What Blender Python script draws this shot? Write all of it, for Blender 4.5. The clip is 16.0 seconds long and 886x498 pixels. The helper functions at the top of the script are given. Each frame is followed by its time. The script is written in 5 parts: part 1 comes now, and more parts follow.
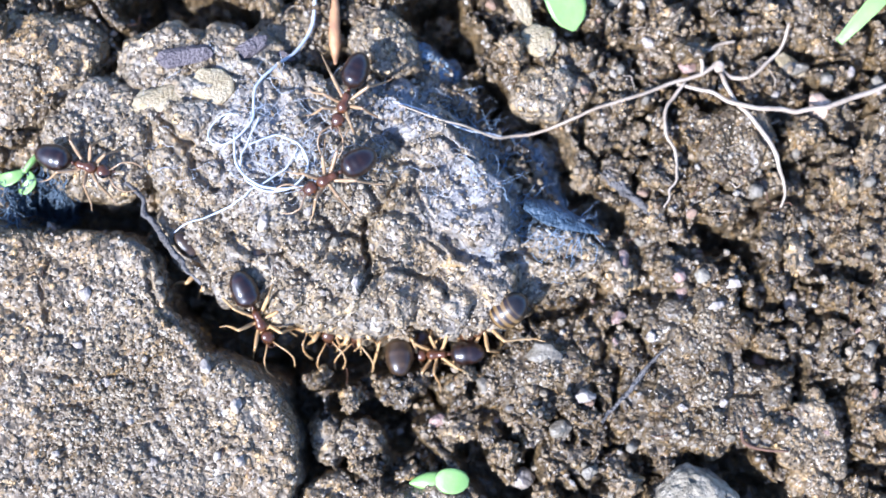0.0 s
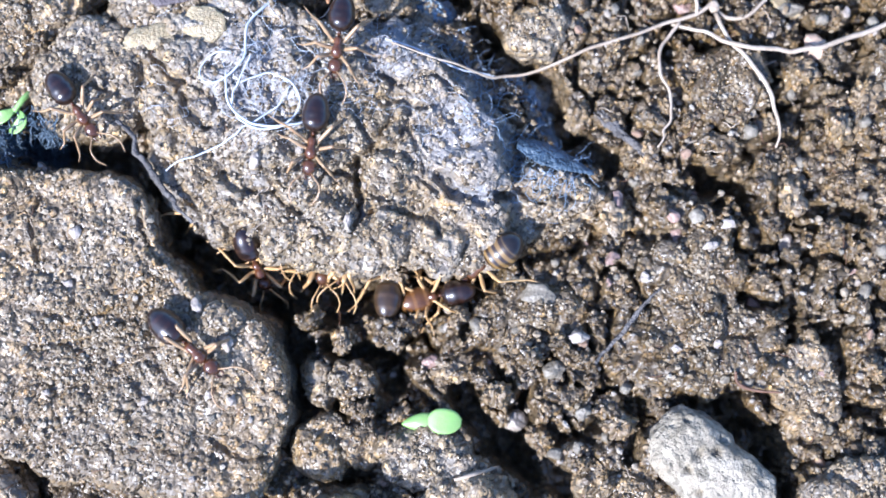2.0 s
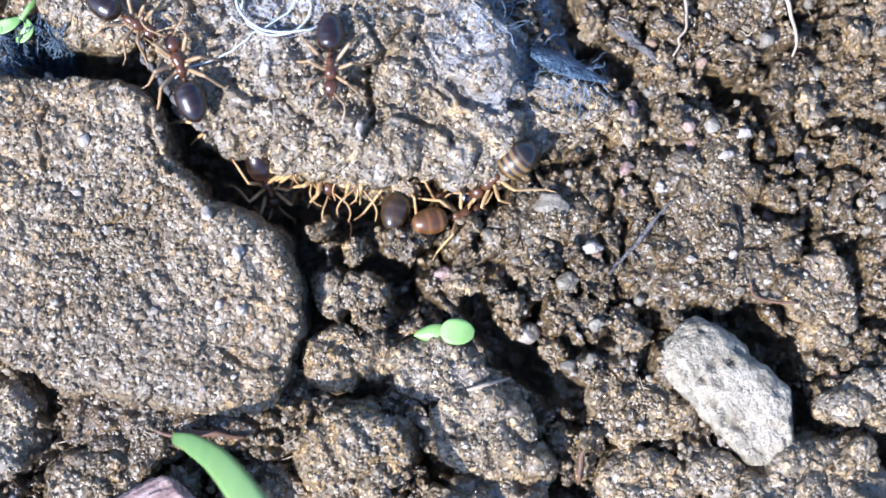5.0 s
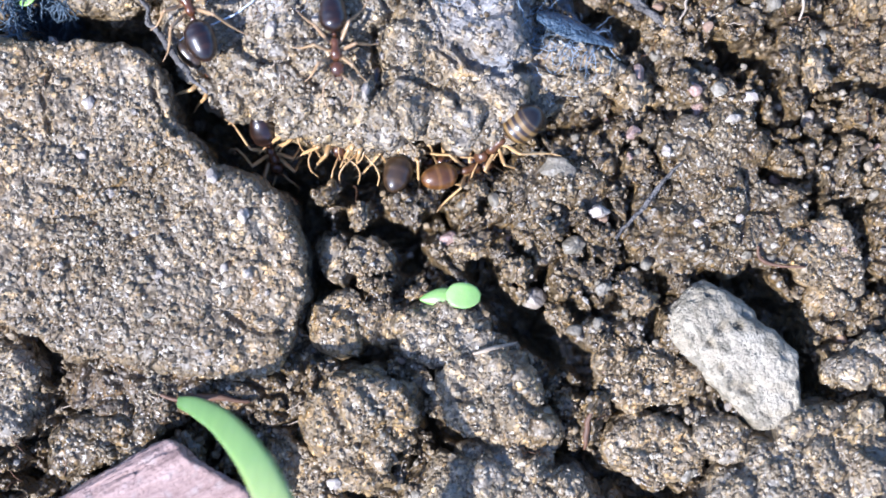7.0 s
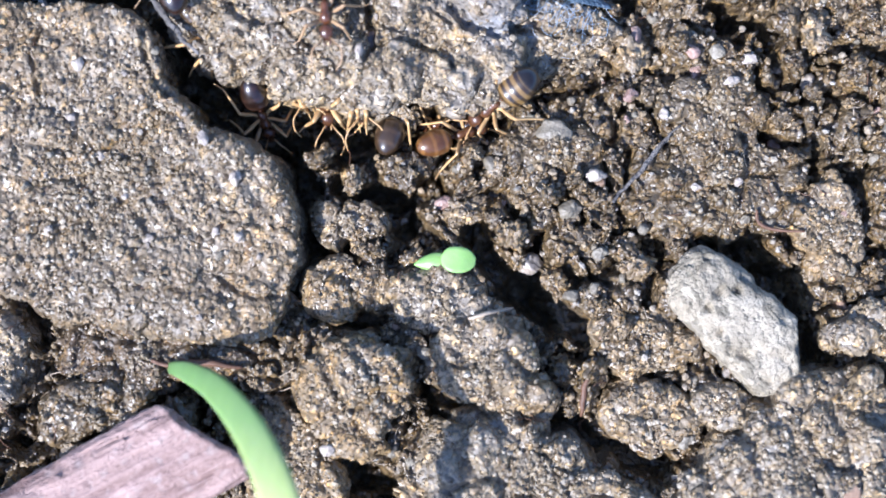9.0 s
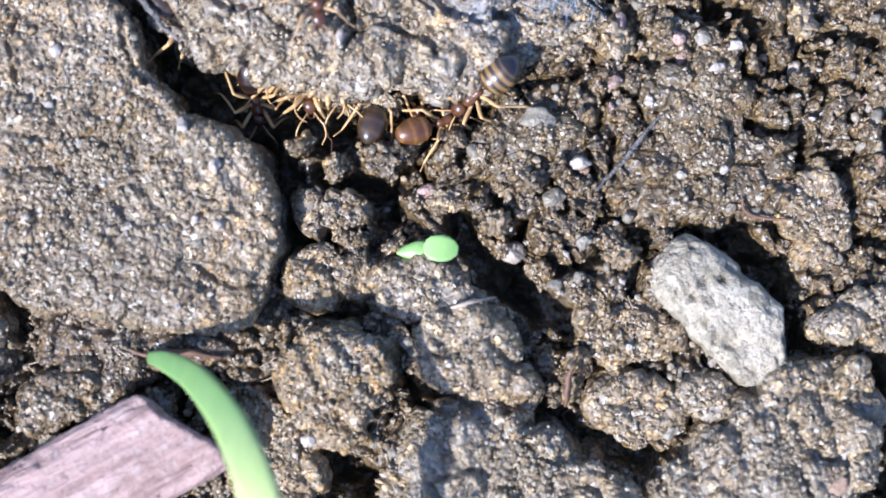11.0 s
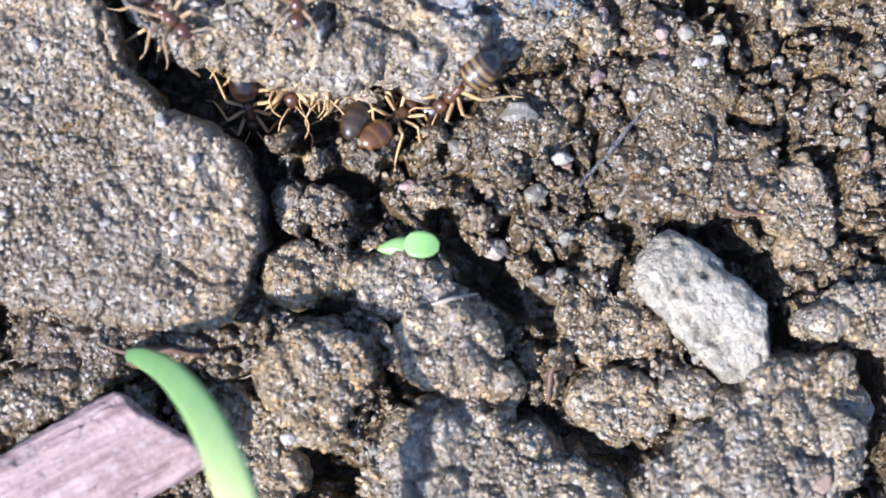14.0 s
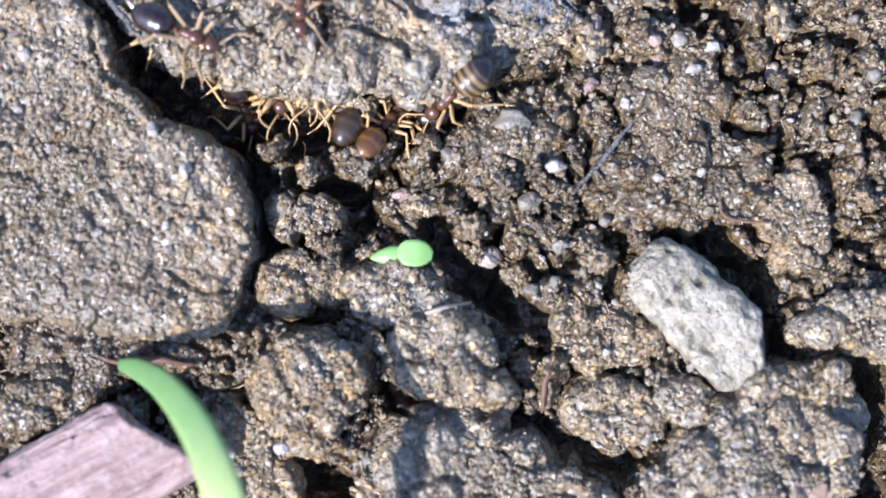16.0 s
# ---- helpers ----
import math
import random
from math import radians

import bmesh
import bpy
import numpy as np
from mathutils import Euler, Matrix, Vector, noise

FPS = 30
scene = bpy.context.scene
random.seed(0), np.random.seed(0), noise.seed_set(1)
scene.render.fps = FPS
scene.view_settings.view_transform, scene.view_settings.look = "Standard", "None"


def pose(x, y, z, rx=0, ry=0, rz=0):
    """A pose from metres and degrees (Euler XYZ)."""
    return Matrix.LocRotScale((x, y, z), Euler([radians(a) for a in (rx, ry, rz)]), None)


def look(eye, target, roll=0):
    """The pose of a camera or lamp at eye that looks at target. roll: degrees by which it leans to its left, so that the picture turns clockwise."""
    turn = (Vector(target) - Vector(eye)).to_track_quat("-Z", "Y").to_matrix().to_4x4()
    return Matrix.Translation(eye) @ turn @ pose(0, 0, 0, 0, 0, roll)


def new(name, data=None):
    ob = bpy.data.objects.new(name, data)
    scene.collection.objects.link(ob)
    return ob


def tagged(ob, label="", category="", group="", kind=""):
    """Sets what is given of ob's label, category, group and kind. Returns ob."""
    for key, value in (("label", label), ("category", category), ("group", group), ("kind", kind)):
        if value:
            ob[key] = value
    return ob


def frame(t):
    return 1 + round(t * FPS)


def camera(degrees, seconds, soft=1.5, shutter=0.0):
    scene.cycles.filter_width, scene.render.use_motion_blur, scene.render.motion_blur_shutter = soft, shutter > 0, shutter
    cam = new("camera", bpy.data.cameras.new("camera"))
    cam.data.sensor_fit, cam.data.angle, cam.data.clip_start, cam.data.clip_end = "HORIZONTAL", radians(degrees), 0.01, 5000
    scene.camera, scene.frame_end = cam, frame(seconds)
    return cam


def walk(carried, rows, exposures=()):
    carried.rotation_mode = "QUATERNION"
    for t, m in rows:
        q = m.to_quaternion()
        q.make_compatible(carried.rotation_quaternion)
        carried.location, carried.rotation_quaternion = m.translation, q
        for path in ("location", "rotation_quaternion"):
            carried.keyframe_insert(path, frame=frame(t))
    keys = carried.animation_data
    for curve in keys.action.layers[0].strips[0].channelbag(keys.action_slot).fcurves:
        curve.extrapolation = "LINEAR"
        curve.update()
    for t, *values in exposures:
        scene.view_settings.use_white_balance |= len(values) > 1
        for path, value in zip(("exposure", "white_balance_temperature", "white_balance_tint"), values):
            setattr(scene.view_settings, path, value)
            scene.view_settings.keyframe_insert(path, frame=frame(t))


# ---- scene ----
# Everything is laid out in millimetres (x right, y away, z up) and built in metres.
MM = 0.001
cam = camera(40.0, 16.0, soft=1.7)
PATH = [
    (0.0, 0.60, 6.67, 45.27, 2.77, -0.03, 0.00), (0.5, 0.71, 6.52, 45.17, 2.69, -0.02, -0.01),
    (1.0, 0.77, 5.97, 45.06, 2.65, -0.05, 0.04), (1.5, 0.70, 5.33, 45.00, 2.56, -0.18, 0.07),
    (2.0, 0.82, 4.53, 44.90, 2.71, -0.09, 0.08), (2.5, 0.79, 4.09, 44.78, 2.45, -0.06, 0.10),
    (3.0, 0.74, 3.70, 44.67, 2.34, -0.06, 0.06), (3.5, 0.74, 3.41, 44.61, 2.18, -0.02, 0.07),
    (4.0, 0.50, 2.87, 44.54, 2.05, -0.11, 0.10), (4.5, 0.50, 2.34, 44.40, 1.96, -0.03, 0.07),
    (5.0, 0.31, 2.02, 44.33, 1.76, -0.17, 0.07), (7.5, 0.00, 0.38, 43.96, 1.76, -0.32, 0.07),
    (8.0, 0.00, 0.03, 43.74, 1.72, -0.38, 0.09), (8.5, -0.01, -0.29, 43.59, 1.66, -0.46, 0.08),
    (9.0, 0.11, -0.43, 43.52, 1.63, -0.41, 0.07), (11.5, 0.76, -0.86, 42.93, 1.59, -0.54, 0.04),
    (12.0, 0.89, -0.90, 42.87, 1.63, -0.53, 0.03), (12.5, 1.03, -0.83, 42.85, 1.57, -0.50, 0.05),
    (13.0, 1.15, -0.92, 42.85, 1.57, -0.42, 0.03), (13.5, 1.20, -1.02, 42.76, 1.68, -0.49, 0.02),
    (14.0, 1.26, -1.08, 42.71, 1.82, -0.58, 0.01), (14.5, 1.44, -1.10, 42.66, 1.85, -0.44, -0.01),
    (15.0, 1.52, -1.02, 42.69, 1.76, -0.38, -0.03), (15.5, 1.53, -0.95, 42.62, 1.79, -0.41, -0.05),
    (16.0, 1.62, -0.90, 42.56, 1.98, -0.40, -0.20),
]
cam.data.dof.use_dof, cam.data.dof.focus_distance, cam.data.dof.aperture_fstop = True, 0.0437, 33.0
walk(cam, [(t, pose(x * MM, y * MM, z * MM, rx, ry, rz)) for t, x, y, z, rx, ry, rz in PATH], exposures=[(0.0, 1.41, 4720, 17), (2.0, 1.37, 4740, 17), (5.0, 1.29, 4790, 17), (9.0, 1.24, 4820, 17), (16.0, 1.22, 4810, 17)])

# ---- world, sun ----
SUN = Vector((-0.54, -0.47, 0.70)).normalized()      # the way to the sun
world = bpy.data.worlds.new("sky")
scene.world = world
world.use_nodes = True
sky = world.node_tree.nodes.new("ShaderNodeTexSky")
sky.sky_type, sky.sun_disc = "NISHITA", False
sky.sun_elevation = math.asin(SUN.z)
sky.sun_rotation = math.atan2(SUN.x, SUN.y)
world.node_tree.nodes["Background"].inputs["Strength"].default_value = 0.115
world.node_tree.links.new(sky.outputs["Color"], world.node_tree.nodes["Background"].inputs["Color"])
sun = new("sun", bpy.data.lights.new("sun", "SUN"))
sun.data.energy, sun.data.angle, sun.data.color = 5.0, radians(0.53), (1.0, 0.88, 0.70)
sun.matrix_world = look(SUN * 2.0, (0, 0, 0))


# ---- materials ----
def material(name):
    m = bpy.data.materials.new(name)
    m.use_nodes = True
    return m, m.node_tree, m.node_tree.nodes["Principled BSDF"]


def node(tree, kind, **values):
    n = tree.nodes.new("ShaderNode" + kind)
    for key, value in values.items():
        n.inputs[key.replace("_", " ")].default_value = value
    return n


def ramp(tree, source, *stops, constant=False):
    n = tree.nodes.new("ShaderNodeValToRGB")
    if constant:
        n.color_ramp.interpolation = "CONSTANT"
    while len(n.color_ramp.elements) < len(stops):
        n.color_ramp.elements.new(0.5)
    for e, (at, colour) in zip(n.color_ramp.elements, stops):
        e.position, e.color = at, (*colour, 1.0)
    tree.links.new(source, n.inputs["Fac"])
    return n.outputs["Color"]


def mixed(tree, kind, a, b, fac):
    n = tree.nodes.new("ShaderNodeMix")
    n.data_type, n.blend_type = "RGBA", kind
    for k, v in ((0, fac), (6, a), (7, b)):
        if isinstance(v, bpy.types.NodeSocket):
            tree.links.new(v, n.inputs[k])
        else:
            n.inputs[k].default_value = v if k == 0 else (*v, 1.0)
    return n.outputs[2]


def millimetres(tree):
    """Object coordinates in millimetres."""
    c = tree.nodes.new("ShaderNodeTexCoord")
    s = node(tree, "Mapping", Scale=(1 / MM, 1 / MM, 1 / MM))
    tree.links.new(c.outputs["Object"], s.inputs["Vector"])
    return s.outputs["Vector"]


def grains(tree, at, scale, feature="F1", rand=1.0):
    v = node(tree, "TexVoronoi", Scale=scale, Randomness=rand)
    v.feature = feature
    tree.links.new(at, v.inputs["Vector"])
    return v


def clouds(tree, at, scale, detail=3.0, rough=0.55):
    n = node(tree, "TexNoise", Scale=scale, Detail=detail, Roughness=rough)
    tree.links.new(at, n.inputs["Vector"])
    return n.outputs["Fac"]


def scalar(tree, source, low, high):
    n = node(tree, "MapRange", To_Min=low, To_Max=high)
    tree.links.new(source, n.inputs["Value"])
    return n.outputs["Result"]


def bumped(tree, shader, heights):
    """heights: (socket, depth in mm) laid over one another."""
    last = None
    for source, depth in heights:
        b = node(tree, "Bump", Strength=1.0, Distance=depth * MM)
        tree.links.new(source, b.inputs["Height"])
        if last:
            tree.links.new(last, b.inputs["Normal"])
        last = b.outputs["Normal"]
    tree.links.new(last, shader.inputs["Normal"])


def soil(name, dark, light, wet=0.5, sand=1.0, patches=()):
    """Damp loam: rounded sand grains of several sizes set in a darker film of silt, brown to grey."""
    m, t, s = material(name)
    at = millimetres(t)
    wob = node(t, "TexNoise", Scale=5.0, Detail=2.0)
    t.links.new(at, wob.inputs["Vector"])
    warp = node(t, "VectorMath")
    warp.operation = "MULTIPLY_ADD"
    warp.inputs[1].default_value = (0.14, 0.14, 0.14)
    t.links.new(wob.outputs["Color"], warp.inputs[0])
    t.links.new(at, warp.inputs[2])
    col = mixed(t, "MIX", dark, light, ramp(t, clouds(t, at, 0.24, 4.0, 0.6), (0.36, (0, 0, 0)), (0.64, (1, 1, 1))))
    col = mixed(t, "MULTIPLY", col, ramp(t, clouds(t, at, 2.2, 5.0, 0.65), (0.3, (0.72, 0.69, 0.64)), (0.7, (1.2, 1.16, 1.1))), 1.0)
    rough, heights = 0.66 - 0.3 * wet, []
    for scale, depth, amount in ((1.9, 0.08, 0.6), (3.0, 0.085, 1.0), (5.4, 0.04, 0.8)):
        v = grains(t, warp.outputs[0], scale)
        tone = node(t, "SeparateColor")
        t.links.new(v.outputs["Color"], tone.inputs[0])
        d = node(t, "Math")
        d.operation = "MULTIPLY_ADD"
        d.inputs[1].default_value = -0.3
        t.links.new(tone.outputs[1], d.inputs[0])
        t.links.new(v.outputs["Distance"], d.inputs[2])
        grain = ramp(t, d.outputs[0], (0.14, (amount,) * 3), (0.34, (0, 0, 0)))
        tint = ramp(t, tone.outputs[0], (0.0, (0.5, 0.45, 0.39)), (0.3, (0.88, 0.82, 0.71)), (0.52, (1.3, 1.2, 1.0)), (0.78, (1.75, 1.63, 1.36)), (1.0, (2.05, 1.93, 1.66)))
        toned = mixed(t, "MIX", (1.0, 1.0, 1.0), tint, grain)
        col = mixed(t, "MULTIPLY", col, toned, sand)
        gloss = ramp(t, tone.outputs[2], (0.0, (0.22, 0.22, 0.22)), (0.6, (0.4, 0.4, 0.4)), (1.0, (0.62, 0.62, 0.62)))
        rough = mixed(t, "MIX", rough if not isinstance(rough, float) else (rough,) * 3, gloss, grain)
        heights.append((ramp(t, d.outputs[0], (0.0, (1, 1, 1)), (0.2, (0.75, 0.75, 0.75)), (0.42, (0, 0, 0))), depth))
    for x, y, r, tint in patches:                  # ragged-edged tinted patches, both pale mould films and darker brown ones
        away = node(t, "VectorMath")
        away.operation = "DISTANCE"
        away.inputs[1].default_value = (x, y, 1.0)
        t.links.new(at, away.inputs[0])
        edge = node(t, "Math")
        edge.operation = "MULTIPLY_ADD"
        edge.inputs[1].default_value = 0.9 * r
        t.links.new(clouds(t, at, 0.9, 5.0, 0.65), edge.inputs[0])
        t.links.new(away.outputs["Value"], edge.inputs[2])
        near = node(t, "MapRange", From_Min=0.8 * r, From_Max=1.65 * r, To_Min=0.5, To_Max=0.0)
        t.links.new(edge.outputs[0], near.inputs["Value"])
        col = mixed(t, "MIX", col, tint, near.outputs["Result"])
    t.links.new(col, s.inputs["Base Color"])
    t.links.new(rough, s.inputs["Roughness"])
    s.inputs["Specular IOR Level"].default_value = 0.6
    s.inputs["Coat Weight"].default_value = 0.25 * wet
    s.inputs["Coat Roughness"].default_value = 0.22
    bumped(t, s, (*heights, (clouds(t, at, 16.0, 2.0), 0.012)))
    return m


def plain(name, a, b, scale=2.0, rough=0.5, bump=0.02, bump_scale=8.0, **more):
    """Two tones clouded into each other, with a fine relief."""
    m, t, s = material(name)
    at = millimetres(t)
    t.links.new(mixed(t, "MIX", a, b, ramp(t, clouds(t, at, scale, 4.0), (0.3, (0, 0, 0)), (0.7, (1, 1, 1)))), s.inputs["Base Color"])
    t.links.new(scalar(t, clouds(t, at, scale * 3), rough * 0.75, min(1.0, rough * 1.25)), s.inputs["Roughness"])
    for key, value in more.items():
        s.inputs[key.replace("_", " ")].default_value = value
    bumped(t, s, ((clouds(t, at, bump_scale, 3.0), bump),))
    return m


def varied(name, stops, rough=0.5, bump=0.03, **more):
    """A tone of its own for each loose grain."""
    m, t, s = material(name)
    at = millimetres(t)
    g = t.nodes.new("ShaderNodeNewGeometry")
    c = ramp(t, g.outputs["Random Per Island"], *stops)
    c = mixed(t, "MULTIPLY", c, ramp(t, clouds(t, at, 6.0, 4.0), (0.3, (0.6, 0.58, 0.55)), (0.7, (1.15, 1.13, 1.1))), 1.0)
    t.links.new(c, s.inputs["Base Color"])
    t.links.new(scalar(t, g.outputs["Random Per Island"], rough * 0.6, min(1.0, rough * 1.4)), s.inputs["Roughness"])
    for key, value in more.items():
        s.inputs[key.replace("_", " ")].default_value = value
    bumped(t, s, ((clouds(t, at, 14.0, 3.0), bump),))
    return m


def banded(name, dark, band, rough=0.34, step=0.42, width=0.3, tip=False):
    """Ant's gaster: glossy plates with paler skin between them."""
    m, t, s = material(name)
    at = millimetres(t)
    x = node(t, "SeparateXYZ")
    t.links.new(at, x.inputs[0])
    f = node(t, "Math")
    f.operation = "PINGPONG"
    f.inputs[1].default_value = step / 2
    t.links.new(x.outputs["X"], f.inputs[0])
    stripe = node(t, "MapRange", From_Min=0.0, From_Max=step / 2)
    t.links.new(f.outputs[0], stripe.inputs["Value"])
    c = ramp(t, stripe.outputs["Result"], (0.0, dark), (1 - width - 0.15, dark), (1 - width + 0.1, band), (1.0, band))
    if tip:                                      # the rear plates are dark
        rear = node(t, "MapRange", From_Min=-1.95, From_Max=-1.8, To_Min=1.0, To_Max=0.0)
        t.links.new(x.outputs["X"], rear.inputs["Value"])
        c = mixed(t, "MIX", c, (0.012, 0.009, 0.007), rear.outputs["Result"])
    c = mixed(t, "MULTIPLY", c, ramp(t, clouds(t, at, 3.0, 3.0), (0.3, (0.7, 0.65, 0.6)), (0.7, (1.2, 1.2, 1.2))), 1.0)
    t.links.new(c, s.inputs["Base Color"])
    s.inputs["Roughness"].default_value = rough
    s.inputs["Specular IOR Level"].default_value = 0.45
    s.inputs["Coat Weight"].default_value = 0.5
    s.inputs["Coat Roughness"].default_value = 0.12
    bumped(t, s, ((clouds(t, at, 7.0, 2.0), 0.002),))
    return m


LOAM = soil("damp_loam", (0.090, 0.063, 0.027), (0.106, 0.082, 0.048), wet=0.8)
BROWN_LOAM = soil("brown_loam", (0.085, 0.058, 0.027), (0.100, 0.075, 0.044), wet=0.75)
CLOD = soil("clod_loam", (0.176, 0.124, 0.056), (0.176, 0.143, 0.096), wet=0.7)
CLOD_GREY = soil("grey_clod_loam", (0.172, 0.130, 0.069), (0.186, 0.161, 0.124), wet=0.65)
# two darker brown patches towards the big clod's lower edge
BIG_CLOD = soil("big_clod_loam", (0.172, 0.121, 0.056), (0.176, 0.145, 0.100), wet=0.7, patches=((-12.0, 0.0, 4.0, (0.095, 0.066, 0.032)), (-8.6, -1.0, 2.0, (0.10, 0.07, 0.034))))
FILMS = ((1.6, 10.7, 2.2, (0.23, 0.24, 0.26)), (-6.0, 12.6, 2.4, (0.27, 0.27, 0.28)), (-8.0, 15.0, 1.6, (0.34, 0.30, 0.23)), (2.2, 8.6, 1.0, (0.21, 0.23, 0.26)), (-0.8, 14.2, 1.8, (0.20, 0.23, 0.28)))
NEST = soil("mould_filmed_loam", (0.180, 0.138, 0.076), (0.196, 0.174, 0.143), wet=0.65, patches=FILMS)
# mouldy soil whose blue base colour stands in for skylit shade
MOULDY_SHADE = soil("mouldy_loam_blue_shade", (0.085, 0.125, 0.18), (0.15, 0.205, 0.28), wet=0.5, sand=0.8)
GRIT = varied("sand_grit", ((0.0, (0.05, 0.04, 0.03)), (0.3, (0.15, 0.105, 0.055)), (0.6, (0.27, 0.20, 0.11)), (0.85, (0.26, 0.205, 0.13)), (1.0, (0.36, 0.325, 0.27))), rough=0.4)
CLOD_GRIT = varied("clod_grit", ((0.0, (0.11, 0.08, 0.045)), (0.35, (0.18, 0.135, 0.075)), (0.75, (0.25, 0.20, 0.125)), (1.0, (0.38, 0.33, 0.25))), rough=0.35)
QUARTZ = plain("pale_quartz", (0.38, 0.32, 0.26), (0.22, 0.18, 0.13), 3.0, 0.35, 0.06)
CREAM = plain("cream_pellet", (0.46, 0.33, 0.22), (0.38, 0.26, 0.17), 3.0, 0.5, 0.05)
ROSE = plain("rosy_feldspar", (0.26, 0.155, 0.115), (0.28, 0.20, 0.155), 3.0, 0.4, 0.06)
TAN = plain("tan_sandstone", (0.21, 0.18, 0.125), (0.14, 0.115, 0.08), 3.0, 0.45, 0.06)
OCHRE = plain("ochre_crumb", (0.25, 0.15, 0.09), (0.20, 0.14, 0.09), 3.0, 0.7, 0.04)
ROOT = plain("dry_root", (0.28, 0.21, 0.135), (0.40, 0.325, 0.235), 1.5, 0.6, 0.02)
SILK = plain("white_fibre", (0.52, 0.54, 0.56), (0.36, 0.38, 0.41), 2.0, 0.5, 0.004)
MOULD = plain("grey_blue_fibre", (0.30, 0.36, 0.43), (0.18, 0.23, 0.29), 2.0, 0.6, 0.004)
LEAF = plain("seedling_green", (0.17, 0.30, 0.07), (0.26, 0.385, 0.115), 0.9, 0.38, 0.01, Subsurface_Weight=0.25, Subsurface_Radius=(0.0003, 0.0005, 0.0001))
BLADE = plain("grass_green", (0.17, 0.30, 0.075), (0.27, 0.36, 0.12), 0.4, 0.38, 0.012, Subsurface_Weight=0.2, Subsurface_Radius=(0.0004, 0.0006, 0.0001))
TWIG = plain("orange_splinter", (0.42, 0.22, 0.09), (0.26, 0.13, 0.06), 1.5, 0.6, 0.03)
DARK_TWIG = plain("weathered_twig", (0.06, 0.051, 0.042), (0.15, 0.135, 0.12), 2.0, 0.8, 0.16)
RUST = plain("rusty_fibre", (0.075, 0.035, 0.015), (0.14, 0.07, 0.035), 2.0, 0.6, 0.03)
WAX = plain("translucent_crust", (0.27, 0.205, 0.10), (0.36, 0.29, 0.17), 1.2, 0.4, 0.10, Subsurface_Weight=0.3, Subsurface_Radius=(0.0004, 0.0003, 0.0002))
HUSK = plain("purple_husk", (0.075, 0.058, 0.058), (0.14, 0.113, 0.108), 2.5, 0.55, 0.16)
# the flank's blue shade put into the colour; the cleft fluff shares it
SHADE_BLUE = plain("shade_blue_scale", (0.025, 0.04, 0.055), (0.085, 0.12, 0.16), 2.6, 0.45, 0.3, 3.5)
GASTER = banded("dark_glossy_gaster", (0.012, 0.005, 0.0025), (0.022, 0.009, 0.004))
STRIPED = banded("striped_gaster", (0.026, 0.014, 0.005), (0.17, 0.104, 0.031), 0.34, 0.30, 0.5, True)
AMBER = banded("amber_gaster", (0.085, 0.034, 0.007), (0.15, 0.068, 0.014), 0.34, 0.44, 0.25)
BROWN = banded("brown_gaster", (0.036, 0.021, 0.009), (0.055, 0.032, 0.013), 0.36, 0.44, 0.3)
BODY = plain("red_brown_shell", (0.10, 0.036, 0.012), (0.045, 0.017, 0.006), 2.0, 0.28, 0.004, Specular_IOR_Level=0.6)
AMBER_BODY = plain("amber_shell", (0.10, 0.042, 0.014), (0.055, 0.022, 0.008), 2.0, 0.35, 0.01)
LEG = plain("tan_leg", (0.37, 0.245, 0.125), (0.25, 0.15, 0.07), 2.0, 0.35, 0.008)
PALE_LEG = plain("pale_amber_leg", (0.50, 0.33, 0.14), (0.36, 0.20, 0.07), 2.0, 0.35, 0.008)
EYE = plain("black_eye", (0.008, 0.007, 0.007), (0.014, 0.012, 0.011), 2.0, 0.15, 0.002)


def limestone():
    m, t, s = material("pitted_limestone")
    at = millimetres(t)
    c = mixed(t, "MIX", (0.265, 0.222, 0.153), (0.38, 0.325, 0.237), ramp(t, clouds(t, at, 1.6, 5.0, 0.65), (0.35, (0, 0, 0)), (0.6, (1, 1, 1))))
    g = grains(t, at, 2.1)
    tone = node(t, "SeparateColor")
    t.links.new(g.outputs["Color"], tone.inputs[0])
    c = mixed(t, "MIX", c, (0.16, 0.135, 0.09), ramp(t, clouds(t, at, 1.35, 4.0, 0.66), (0.525, (0, 0, 0)), (0.55, (0.75, 0.75, 0.75))))
    c = mixed(t, "MIX", c, (0.11, 0.095, 0.068), ramp(t, clouds(t, at, 4.2, 3.0, 0.6), (0.58, (0, 0, 0)), (0.64, (0.7, 0.7, 0.7))))
    c = mixed(t, "MULTIPLY", c, ramp(t, tone.outputs[0], (0.0, (0.82, 0.8, 0.74)), (1.0, (1.1, 1.1, 1.08))), 1.0)
    t.links.new(c, s.inputs["Base Color"])
    s.inputs["Roughness"].default_value = 0.6
    bumped(t, s, ((clouds(t, at, 2.6, 4.0, 0.6), 0.25), (clouds(t, at, 9.0, 4.0), 0.08)))
    return m


def bark():
    m, t, s = material("pinkish_bark")
    at = millimetres(t)
    st = node(t, "Mapping", Scale=(0.22, 1.6, 1.6))
    t.links.new(at, st.inputs["Vector"])
    streak = clouds(t, st.outputs["Vector"], 1.3, 5.0, 0.6)
    c = mixed(t, "MIX", (0.175, 0.100, 0.077), (0.35, 0.232, 0.188), ramp(t, streak, (0.34, (0, 0, 0)), (0.62, (1, 1, 1))))
    c = mixed(t, "MIX", c, (0.36, 0.28, 0.238), ramp(t, clouds(t, at, 2.4, 3.0), (0.55, (0, 0, 0)), (0.72, (0.7, 0.7, 0.7))))
    t.links.new(c, s.inputs["Base Color"])
    s.inputs["Roughness"].default_value = 0.65
    bumped(t, s, ((streak, 0.28), (clouds(t, at, 7.0, 3.0), 0.06)))
    return m


